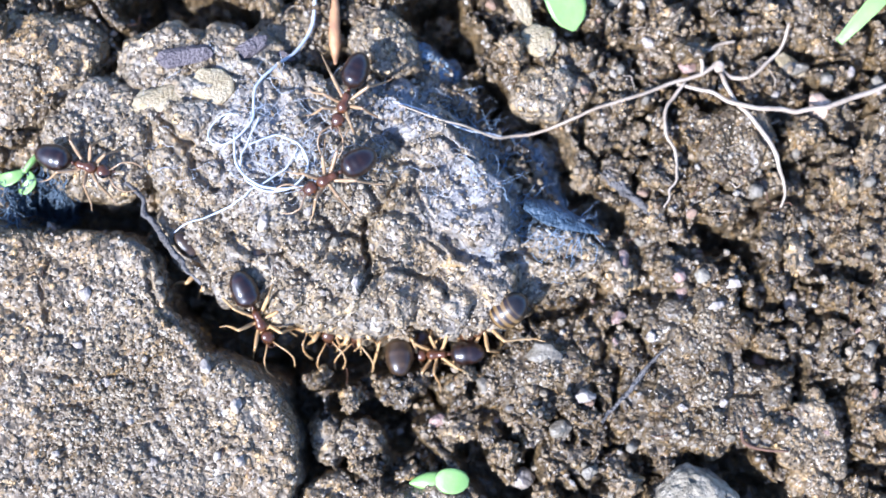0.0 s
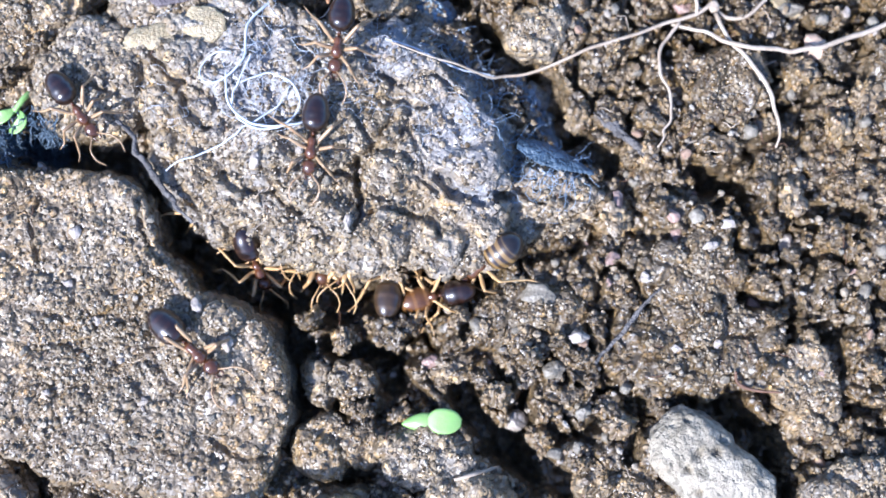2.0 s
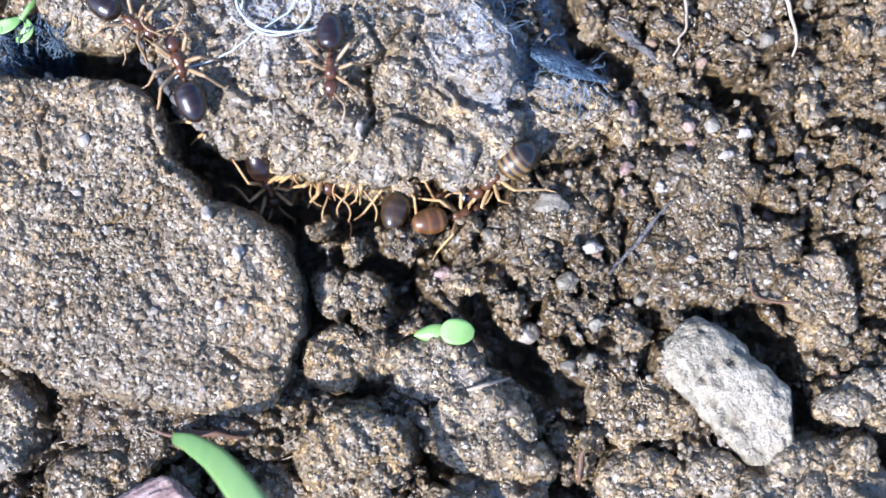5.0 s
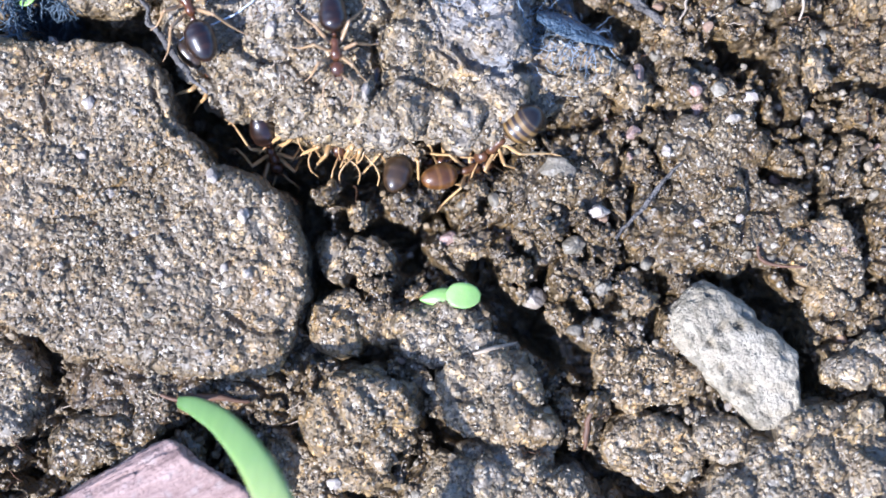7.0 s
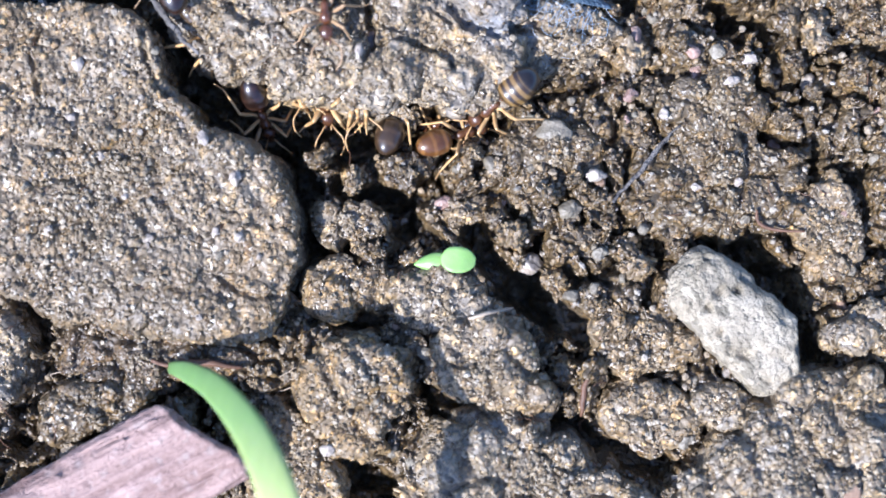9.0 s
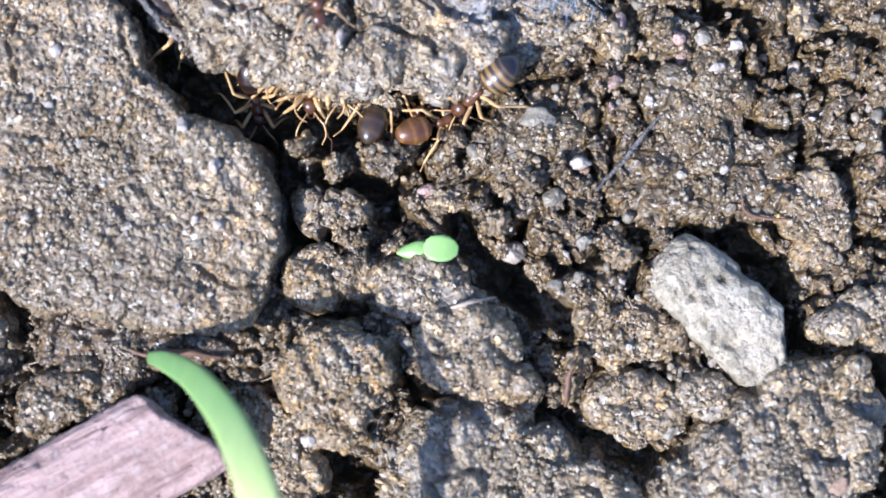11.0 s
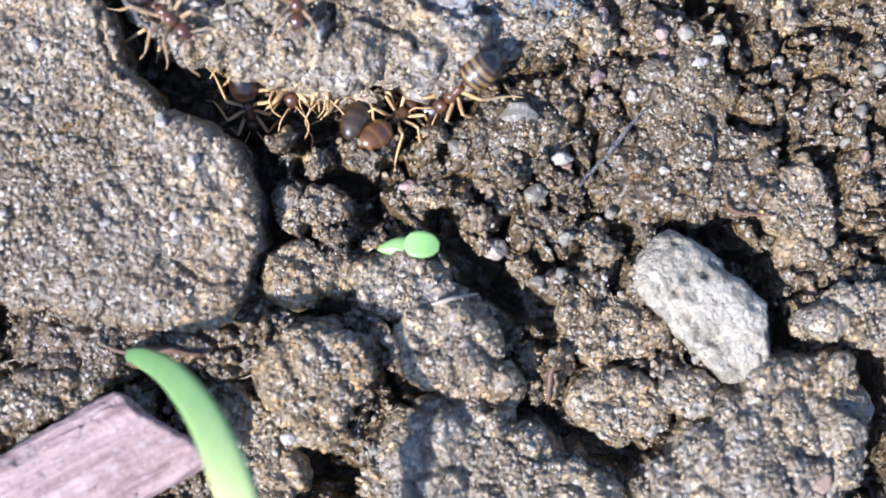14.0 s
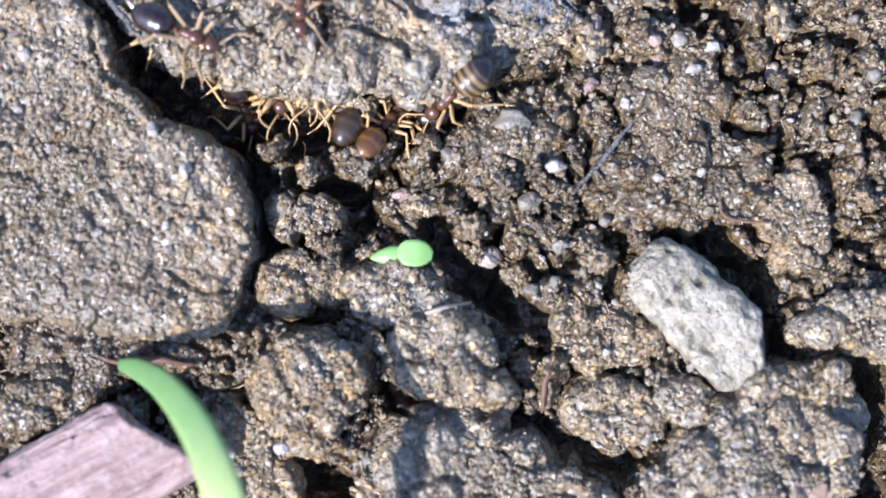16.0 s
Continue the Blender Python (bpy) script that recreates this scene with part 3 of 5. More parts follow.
BOTTOM = [
    ([(-18.2, -0.8), (-15.4, -1.1), (-14.6, -1.9), (-14.4, -3.3), (-15.0, -4.6), (-18.2, -5.2)], 0.5, CLOD_GREY, "grey-brown soil clod beyond a crack"),
    ([(-13.4, -1.5), (-12.0, -1.4), (-9.5, -1.5), (-6.2, -2.2), (-5.0, -3.1), (-6.2, -4.0), (-9.0, -3.7), (-12.0, -4.0), (-13.6, -4.0), (-13.8, -2.6)], 0.35, BROWN_LOAM, "low brown soil apron at the big clod's foot"),
    ([(-1.7, -0.9), (-0.2, 0.1), (1.6, -0.5), (2.4, -1.3), (1.0, -1.8), (-0.6, -2.0), (-1.4, -2.1)], 0.45, CLOD_GREY, "low grey soil crumb under a seedling"),
    ([(-0.4, -2.3), (0.2, -1.6), (2.6, -1.5), (3.5, -2.0), (3.7, -3.7), (4.3, -4.6), (3.2, -5.1), (1.6, -4.8), (0.6, -4.5), (-0.2, -3.5)], 0.9, CLOD, "lumpy grey-brown soil clod", (0.8, 0.6, 0.9, 0.5)),
    ([(-4.7, -3.1), (-3.3, -2.1), (-2.0, -2.3), (-0.6, -2.9), (-0.2, -3.9), (-0.4, -4.8), (-1.4, -5.4), (-1.8, -6.5), (-2.9, -6.6), (-4.1, -5.6), (-4.8, -4.5)], 0.9, CLOD, "steep brown soil clod with a shaded flank", (0.96, 0.28, -1.9, 0.7)),
    ([(-0.4, -7.8), (-0.2, -6.4), (0.6, -5.2), (2.4, -5.0), (4.1, -5.6), (5.7, -6.6), (7.3, -7.2), (8.4, -8.5), (7.6, -10.3), (3.7, -10.9), (-0.2, -9.9)], 0.9, CLOD_GREY, "broad grey-brown soil clod"),
    ([(8.4, -7.6), (9.2, -6.6), (10.8, -5.8), (12.0, -4.6), (13.2, -3.5), (15.5, -3.0), (16.1, -4.4), (16.5, -5.4), (16.1, -6.6), (15.9, -8.3), (15.1, -10.3), (10.6, -10.7), (8.4, -9.3)], 1.2, CLOD_GREY, "big smooth grey soil clod with an ochre speck", (-0.8, 0.6, -12.2, 0.35), (1, 0.1, 14.9, 0.6)),
    ([(14.2, -2.5), (15.2, -1.3), (16.9, -0.8), (18.3, -1.3), (18.5, -3.3), (16.7, -3.2), (15.6, -2.7)], 0.7, CLOD_GREY, "grey soil clod with a soft edge"),
    ([(5.9, -4.7), (6.9, -3.9), (8.3, -4.1), (9.7, -5.3), (9.0, -6.3), (8.3, -6.6), (6.9, -6.0)], 0.4, CLOD, "knobbly brown soil crumb"),
    ([(9.4, -4.0), (10.4, -3.9), (11.3, -4.6), (10.8, -5.5), (9.6, -5.4)], 0.4, CLOD_GREY, "small grey soil crumb below a pebble"),
    ([(5.8, -1.9), (6.8, -1.3), (8.7, -1.9), (9.6, -2.9), (9.1, -3.7), (7.7, -3.8), (6.0, -3.3)], 0.2, CLOD, "crumbly grey-brown soil lump"),
    ([(-6.5, -5.6), (-5.3, -4.5), (-4.3, -4.9), (-3.5, -6.6), (-3.0, -8.0), (-4.7, -9.2), (-6.7, -7.8)], 0.5, CLOD, "brown soil clod under a grass blade"),
    ([(-4.7, 2.2), (-4.1, 2.9), (-3.6, 2.5), (-3.2, 2.2), (-1.9, 2.3), (-1.5, 1.8), (-1.6, 1.2), (-3.0, 1.0), (-4.1, 1.1)], 0.0, CLOD, "small grey soil crumb in the crack"),
    ([(-4.3, 0.2), (-3.4, 0.7), (-2.4, 0.35), (-1.3, 0.2), (-1.2, -1.0), (-1.9, -1.5), (-2.6, -1.3), (-3.5, -1.7), (-4.4, -1.3)], 0.2, CLOD, "small brown soil crumb in the crack"),
    ([(7.1, 2.5), (8.0, 4.7), (9.8, 5.3), (11.8, 5.1), (13.3, 4.1), (13.5, 2.5), (13.1, 1.3), (11.7, 1.5), (9.7, 1.4), (7.7, 1.3)], 0.35, LOAM, "broad domed brown soil crumb"),
    ([(2.7, 4.5), (3.4, 5.3), (4.6, 5.3), (6.0, 3.9), (6.2, 3.1), (5.0, 2.6), (3.2, 3.1)], 0.2, LOAM, "brown soil crumb studded with grains"),
    ([(13.5, 2.7), (14.5, 3.7), (15.3, 2.5), (15.5, 0.7), (14.3, -0.7), (13.4, 0.7)], 0.3, CLOD, "greyish soil crumb beside a crack"),
    ([(10.1, 12.9), (11.5, 14.1), (12.9, 13.3), (13.0, 11.8), (11.4, 11.1), (10.3, 11.8)], 0.5, LOAM, "round dark soil crumb beneath rootlets"),
    ([(3.2, 15.0), (4.1, 15.7), (5.4, 15.4), (5.5, 14.3), (4.3, 13.9), (3.4, 14.2)], 0.5, CLOD_GREY, "small bluish grey soil crumb"),
    ([(7.7, 6.4), (9.3, 7.0), (11.8, 6.6), (12.6, 5.6), (11.0, 5.1), (8.5, 5.2)], 0.2, LOAM, "flattish brown soil crumb"),
    ([(-13.9, -5.6), (-11.6, -4.3), (-9.7, -3.8), (-9.9, -4.6), (-11.8, -5.4), (-13.4, -6.2)], 0.5, LOAM, "dark soil ridge behind a stick"),
    # mouldy lumps in the nest's lee, their blue shade painted by the material
    ([(1.0, 14.6), (1.9, 13.6), (2.9, 13.1), (3.9, 13.4), (4.6, 12.6), (4.9, 11.2), (5.3, 10.4), (4.6, 9.6), (3.0, 9.4), (1.6, 10.6), (0.6, 12.5)], -0.35, MOULDY_SHADE, "shaded soil lump felted with bluish white mould"),
    ([(-0.6, 16.9), (0.4, 16.4), (1.2, 15.2), (1.7, 14.4), (0.8, 13.9), (-0.6, 14.7), (-1.2, 15.8)], -0.35, MOULDY_SHADE, "small soil lump with a bluish mould film"),
]
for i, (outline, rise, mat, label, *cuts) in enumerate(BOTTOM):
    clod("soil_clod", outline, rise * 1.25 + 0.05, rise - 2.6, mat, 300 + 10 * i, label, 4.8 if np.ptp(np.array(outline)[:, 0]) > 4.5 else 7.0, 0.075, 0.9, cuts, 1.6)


# ---- shapes for small things ----
def tube(points, radii, sides=7, per=5):
    """A round strand through the points, its ends closed."""
    p = np.array(points, float)
    ends = np.concatenate([[2 * p[0] - p[1]], p, [2 * p[-1] - p[-2]]])
    out, rad = [], []
    r = np.interp(np.linspace(0, 1, len(p)), np.linspace(0, 1, len(radii)), radii)
    for i in range(len(p) - 1):
        a, b, c, d = ends[i:i + 4]
        for s in np.arange(per) / per:
            out.append(0.5 * (2 * b + (c - a) * s + (2 * a - 5 * b + 4 * c - d) * s * s + (3 * b - 3 * c + d - a) * s ** 3))
            rad.append(r[i] + (r[i + 1] - r[i]) * s)
    out.append(p[-1])
    rad.append(r[-1])
    out, rad = np.array(out), np.array(rad)
    way = np.gradient(out, axis=0)
    way /= np.linalg.norm(way, axis=1)[:, None] + 1e-9
    ref = np.array((0.1, 0.2, 1.0)) if abs(way[:, 2]).mean() < 0.8 else np.array((1.0, 0.1, 0.0))
    side = np.cross(way, ref)
    side /= np.linalg.norm(side, axis=1)[:, None]
    upw = np.cross(side, way)
    a = np.linspace(0, 2 * np.pi, sides, endpoint=False)
    v = out[:, None] + rad[:, None, None] * (np.cos(a)[None, :, None] * side[:, None] + np.sin(a)[None, :, None] * upw[:, None])
    n = len(out)
    return v.reshape(-1, 3), lattice(n, sides, True).tolist() + [list(range(sides))[::-1], list(range((n - 1) * sides, n * sides))]


def lathe(stations, sides=16):
    """A body along x: stations of (x, half width, half height, middle z)."""
    a = np.linspace(0, 2 * np.pi, sides, endpoint=False)
    v = np.array([[(x, w * np.cos(k), z + h * np.sin(k)) for k in a] for x, w, h, z in stations]).reshape(-1, 3)
    n = len(stations)
    return v, lattice(n, sides, True)[:, ::-1].tolist() + [list(range(sides)), list(range((n - 1) * sides, n * sides))[::-1]]


def egg(x, rx, w, h, z=0.0, tail=1.0, n=13, sides=18):
    """An egg along x; tail below 1 draws its rear to a point."""
    out = []
    for k in np.linspace(0.04, math.pi - 0.04, n):
        s = math.sin(k) ** (1.0 if math.cos(k) < 0 else tail)
        out.append((x + rx * math.cos(k), w * s, h * s, z))
    return lathe(out[::-1], sides)


ICO = (1 + 5 ** 0.5) / 2
ICO_V = np.array([(-1, ICO, 0), (1, ICO, 0), (-1, -ICO, 0), (1, -ICO, 0), (0, -1, ICO), (0, 1, ICO), (0, -1, -ICO), (0, 1, -ICO), (ICO, 0, -1), (ICO, 0, 1), (-ICO, 0, -1), (-ICO, 0, 1)]) / math.hypot(1, ICO)
ICO_F = np.array([(0, 11, 5), (0, 5, 1), (0, 1, 7), (0, 7, 10), (0, 10, 11), (1, 5, 9), (5, 11, 4), (11, 10, 2), (10, 7, 6), (7, 1, 8), (3, 9, 4), (3, 4, 2), (3, 2, 6), (3, 6, 8), (3, 8, 9), (4, 9, 5), (2, 4, 11), (6, 2, 10), (8, 6, 7), (9, 8, 1)])


def ball(level):
    v, f = ICO_V.copy(), ICO_F.copy()
    for _ in range(level):
        known, faces, v = {}, [], list(v)

        def mid(a, b):
            k = (min(a, b), max(a, b))
            if k not in known:
                q = v[a] + v[b]
                v.append(q / np.linalg.norm(q))
                known[k] = len(v) - 1
            return known[k]
        for a, b, c in f:
            x, y, z = mid(a, b), mid(b, c), mid(c, a)
            faces += [(a, x, z), (b, y, x), (c, z, y), (x, y, z)]
        v, f = np.array(v), np.array(faces)
    return v, f


def stone(size, seed, level=3, rough=0.25, facets=5):
    """A worn grain: a ball cut by flats and roughened."""
    v, f = ball(level)
    rng = np.random.RandomState(seed)
    for _ in range(facets):
        n = rng.normal(size=3)
        n /= np.linalg.norm(n)
        d = v @ n - rng.uniform(0.55, 0.85)
        v = v - np.where(d > 0, d, 0)[:, None] * n * 0.85
    v = v * (1 + rough * fbm(v + seed, 0.9, seed, 3))[:, None]
    return v * np.array(size), f


# ---- loose grit over all the soil ----
def scatter(name, spots, count, sizes, mat, seed, label, sink=0.2, flatness=(0.6, 1.0), parent=None):
    """Many tiny angular grains bedded in a surface, as one heap."""
    rng = np.random.RandomState(seed)
    at = spots[rng.randint(len(spots), size=count)]
    size = sizes[0] * (sizes[1] / sizes[0]) ** (rng.rand(count) ** 1.8)
    v = np.repeat(ICO_V[None], count, 0) * rng.uniform(0.72, 1.15, (count, 12, 1))
    v = v * np.stack([rng.uniform(0.75, 1.25, count), rng.uniform(0.75, 1.25, count), rng.uniform(*flatness, count)], 1)[:, None]
    q = rng.normal(size=(count, 4))
    q /= np.linalg.norm(q, axis=1)[:, None]
    w, x, y, z = q.T
    rot = np.stack([1 - 2 * (y * y + z * z), 2 * (x * y - w * z), 2 * (x * z + w * y), 2 * (x * y + w * z), 1 - 2 * (x * x + z * z), 2 * (y * z - w * x), 2 * (x * z - w * y), 2 * (y * z + w * x), 1 - 2 * (x * x + y * y)], 1).reshape(-1, 3, 3)
    v = np.einsum("nij,nkj->nki", rot, v) * size[:, None, None] / 2
    at = at + np.stack([0 * size, 0 * size, size * (0.5 - sink) * 0.5], 1)
    v = (v + at[:, None]).reshape(-1, 3)
    f = (ICO_F[None] + 12 * np.arange(count)[:, None, None]).reshape(-1, 3)
    ob = link(name, v, f, mat, parent, flat=True)
    return tagged(ob, kind="stuff") if parent else tagged(ob, label, "grit", kind="stuff")


seen = ground_top[(np.abs(ground_top[:, 0] - 1.2) < 18.2) & (np.abs(ground_top[:, 1] - 4.2) < 14.6) & (ground_top[:, 2] > -1.3)]
scatter("grit", seen, 18000, (0.10, 0.36), GRIT, 1, "fine angular sand grains bedded in the damp soil", 0.1)
for i, (ob, spots) in enumerate(zip(CLOD_THINGS, CLODS)):
    area = np.ptp(spots[:, 0]) * np.ptp(spots[:, 1])
    scatter("grit", spots, int(22 * area), (0.09, 0.28), CLOD_GRIT, 200 + i, "", 0.34, parent=ob)


def crumb_parts(count, seed):
    """Loose soil crumbs that lie on the ground, a few shapes shared by all of them."""
    rng = np.random.RandomState(seed)
    shapes = []
    for k in range(9):
        v, f = stone((0.5, 0.5, 0.5), 500 + k, 3, 0.55, 6)
        v = v * (1 + 0.22 * (crumbs(v, 0.3, 510 + k, gap=0.4) - 0.4) / 0.5)[:, None]
        shapes.append(link("crumb", v, f, LOAM if k % 3 else CLOD, bare=True).data)
    free = seen[(seen[:, 2] > -0.9) & (np.abs(TOPS[((seen[:, 0] + HALF) / CELL).astype(int), ((seen[:, 1] - 4 + HALF) / CELL).astype(int)] - seen[:, 2]) < 0.25)]
    for k in range(count):
        x, y, z = free[rng.randint(len(free))]
        size = 0.45 + 1.0 * rng.rand() ** 2.2
        ob = new("crumb", shapes[rng.randint(9)])
        ob.parent = ground
        ob.matrix_world = Matrix.LocRotScale(Vector((x, y, z + 0.08 * size)) * MM, Euler(rng.uniform(0, 6.28, 3)), (size, size * rng.uniform(0.75, 1.0), size * rng.uniform(0.7, 0.95)))
        i, j = int((x + HALF) / CELL), int((y - 4 + HALF) / CELL)
        r = int(0.3 * size / CELL)
        TOPS[i - r:i + r + 1, j - r:j + r + 1] = np.maximum(TOPS[i - r:i + r + 1, j - r:j + r + 1], z + 0.35 * size)


crumb_parts(280, 5)


# ---- stones ----
def pebble(x, y, size, mat, seed, label, turn=0.0, lift=0.0, name="sand_grain", category="grain"):
    v, f = stone((size[0] / 2, size[1] / 2, size[2] / 2), seed, 3, 0.5, 10)
    z = top(x, y, 0.1)
    host = [c for c, spots in zip(CLOD_THINGS, CLODS) if np.hypot(spots[:, 0] - x, spots[:, 1] - y).min() < 0.2 and spots[:, 2].max() > z - 1.0]
    ob = part("grain", (v, f), mat, host[0], label) if host else tagged(link(name, v, f, mat), label, category)
    ob.matrix_world = pose(x * MM, y * MM, (z + size[2] * (0.2 if mat == QUARTZ else 0.1 if mat != OCHRE else -0.2) + lift) * MM, 0, 0, turn)
    return ob


def white_pebble():
    """A blocky pebble: a plan outline drawn up to a flattish, chipped and pitted top."""
    corners = np.array([(-3.0, 0.2), (-2.75, 1.15), (-1.75, 1.5), (-0.3, 1.28), (1.4, 1.32), (2.55, 0.95), (3.05, -0.15), (2.95, -1.25), (1.9, -1.62), (0.2, -1.28), (-1.4, -1.2), (-2.7, -0.75)])
    v, f = ball(5)
    a = np.arctan2(v[:, 1], v[:, 0])
    ca = np.arctan2(corners[:, 1] / 1.5, corners[:, 0] / 3.0)
    order = np.argsort(ca)
    ca, cr = ca[order], np.hypot(corners[order, 0] / 3.0, corners[order, 1] / 1.5)
    r = np.interp(a, np.concatenate([ca - 2 * np.pi, ca, ca + 2 * np.pi]), np.tile(cr, 3))
    flat = np.hypot(v[:, 0], v[:, 1])
    side = flat ** 0.6 / (flat + 1e-6)
    w = np.stack([v[:, 0] * side * r * 3.0, v[:, 1] * side * r * 1.5, np.sign(v[:, 2]) * np.abs(v[:, 2]) ** 0.7 * 1.15], 1)
    rng = np.random.RandomState(5)
    for _ in range(9):
        n = rng.normal(size=3) * (0.5, 0.7, 1.0)
        n /= np.linalg.norm(n)
        d = w @ n - np.quantile(w @ n, rng.uniform(0.9, 0.97))
        w = w - np.where(d > 0, d, 0)[:, None] * n * 0.8
    pits = 1 - smooth(0.05, 0.34, cells(warped(w, 0.6, 0.25, 3), 0.8, 8)[0])
    w = w * (0.95, 1.1, 1.0) + v * (0.16 * fbm(w, 1.1, 77, 3) - 0.3 * pits + 0.10 * fbm(w, 0.32, 78, 3))[:, None]
    ob = tagged(link("pebble", w, f, LIME), "off-white pitted limestone pebble bedded in dark soil", "pebble")
    ob.matrix_world = pose(10.85 * MM, -1.72 * MM, 0.15 * MM, 4, -3, -40)


white_pebble()
STONES = [
    (5.8, 3.4, (0.75, 0.6, 0.6), QUARTZ, "pale angular quartz grain in the soil"), (0.45, 2.5, (0.7, 0.65, 0.5), ROSE, "rosy sand grain in the soil"),
    (7.35, 8.35, (0.55, 1.0, 0.6), ROSE, "upright rosy stone chip at the clod's end"), (3.5, 0.35, (1.15, 0.85, 0.7), QUARTZ, "whitish rounded grit stone in soil"),
    (5.0, 2.25, (0.9, 0.75, 0.7), TAN, "pale tan grit stone in soil"), (13.8, 7.0, (0.75, 0.7, 0.6), QUARTZ, "pale grit stone by a cleft"),
    (4.4, 5.1, (1.35, 0.95, 0.6), TAN, "flat greyish tan stone below the clod"), (12.6, 4.6, (0.5, 0.8, 0.5), ROSE, "rosy grit stone on a soil crumb"),
    (-6.75, 3.2, (0.42, 0.55, 0.4), QUARTZ, "white quartz grain on the big clod"), (-7.85, 4.6, (0.5, 0.5, 0.4), QUARTZ, "cream quartz grain at the clod's edge"),
    (-12.3, 7.2, (0.45, 0.5, 0.35), QUARTZ, "white quartz grain on the big clod"), (-5.8, 9.7, (0.6, 0.5, 0.4), QUARTZ, "white quartz grain on the nest clod"),
    (-2.5, 7.5, (0.3, 0.6, 0.3), QUARTZ, "slim white grain on the nest clod"), (-14.1, 9.7, (0.45, 0.4, 0.4), QUARTZ, "white grain at the clod's rim"),
    (-3.6, -6.25, (0.6, 0.5, 0.5), QUARTZ, "cream grain on a lower clod"), (-0.2, -2.9, (0.5, 0.55, 0.4), TAN, "tan grain between two clods"),
    (10.2, 7.85, (0.6, 0.5, 0.4), TAN, "tan grit grain in the soil"), (11.3, 7.55, (0.6, 0.45, 0.4), QUARTZ, "white grit grain in the soil"),
    (9.3, 7.9, (0.5, 0.55, 0.4), ROSE, "rosy grit grain in the soil"), (10.6, 6.75, (0.6, 0.35, 0.4), QUARTZ, "pale grit grain in the soil"),
    (14.55, -7.7, (0.75, 0.7, 0.3), OCHRE, "ochre crumb stuck on a grey clod"), (12.2, 17.8, (0.55, 0.5, 0.4), QUARTZ, "white round grain in the soil"),
    (13.9, 15.7, (1.2, 0.6, 0.5), TAN, "long tan stone under rootlets"), (14.7, 14.15, (1.0, 1.05, 1.3), CREAM, "cream pellet threaded by a rootlet"),
    (9.0, -6.0, (0.7, 0.6, 0.5), TAN, "speckled grit stone on a crumb"), (15.9, 0.4, (0.55, 0.5, 0.4), TAN, "tan grit grain by a cleft"),
    (8.3, 5.6, (0.45, 0.4, 0.4), QUARTZ, "pale grit grain in the soil"), (6.0, 0.7, (0.5, 0.5, 0.4), TAN, "tan grit grain in the soil"),
    (-1.0, 1.9, (0.35, 0.3, 0.3), QUARTZ, "pale grit grain in the soil"), (9.4, 3.0, (0.4, 0.4, 0.3), QUARTZ, "pale grit grain on a crumb"),
    (10.9, 3.2, (0.35, 0.4, 0.3), QUARTZ, "pale grit grain on a crumb"), (11.2, 1.9, (0.5, 0.35, 0.35), TAN, "tan grit grain on a crumb"),
    (-7.5, 1.3, (0.35, 0.5, 0.3), QUARTZ, "cream grain on the big clod"), (-10.6, 2.6, (0.4, 0.3, 0.3), QUARTZ, "cream grain on the big clod"),
    (-6.6, 1.2, (0.4, 0.6, 0.35), QUARTZ, "cream grain on the big clod"), (-13.2, 4.0, (0.4, 0.3, 0.3), TAN, "tan grain on the big clod"),
]
for i, (x, y, size, mat, label) in enumerate(STONES):
    pebble(x, y, size, mat, 900 + i, label, turn=(i * 53) % 180 if size[0] / size[1] < 1.3 and size[1] / size[0] < 1.3 else (i * 7) % 20 - 10)


def bedded_grains(host, spots, count, sizes, mats, seed):
    """Larger sand grains half sunk into a surface, a few shapes shared by all of them."""
    rng = np.random.RandomState(seed)
    shapes = [link("grain", *stone((0.5, 0.5, 0.4), 1300 + 10 * seed + k, 2, 0.5, 9), mats[k % len(mats)], bare=True).data for k in range(6)]
    for x, y, z in spots[rng.randint(len(spots), size=count)]:
        size = sizes[0] + (sizes[1] - sizes[0]) * rng.rand() ** 1.6
        ob = new("grain", shapes[rng.randint(6)])
        ob.parent = host
        ob.matrix_world = Matrix.LocRotScale(Vector((x, y, z + 0.08 * size)) * MM, Euler(rng.uniform(-0.5, 0.5, 2).tolist() + [rng.uniform(0, 6.28)]), (size, size * rng.uniform(0.65, 1.0), size))


open_soil = seen[(seen[:, 0] > -1.5) & (seen[:, 2] > -0.9)]
open_soil = open_soil[np.abs(TOPS[((open_soil[:, 0] + HALF) / CELL).astype(int), ((open_soil[:, 1] - 4 + HALF) / CELL).astype(int)] - open_soil[:, 2]) < 0.25]
bedded_grains(ground, open_soil, 130, (0.28, 0.75), (TAN, QUARTZ, ROSE, TAN, OCHRE, TAN), 1)
bedded_grains(CLOD_THINGS[0], CLODS[0][CLODS[0][:, 2] > 0.4], 60, (0.18, 0.42), (QUARTZ, TAN, QUARTZ), 2)
bedded_grains(CLOD_THINGS[1], CLODS[1][CLODS[1][:, 2] > 0.4], 45, (0.18, 0.4), (QUARTZ, TAN, TAN), 3)


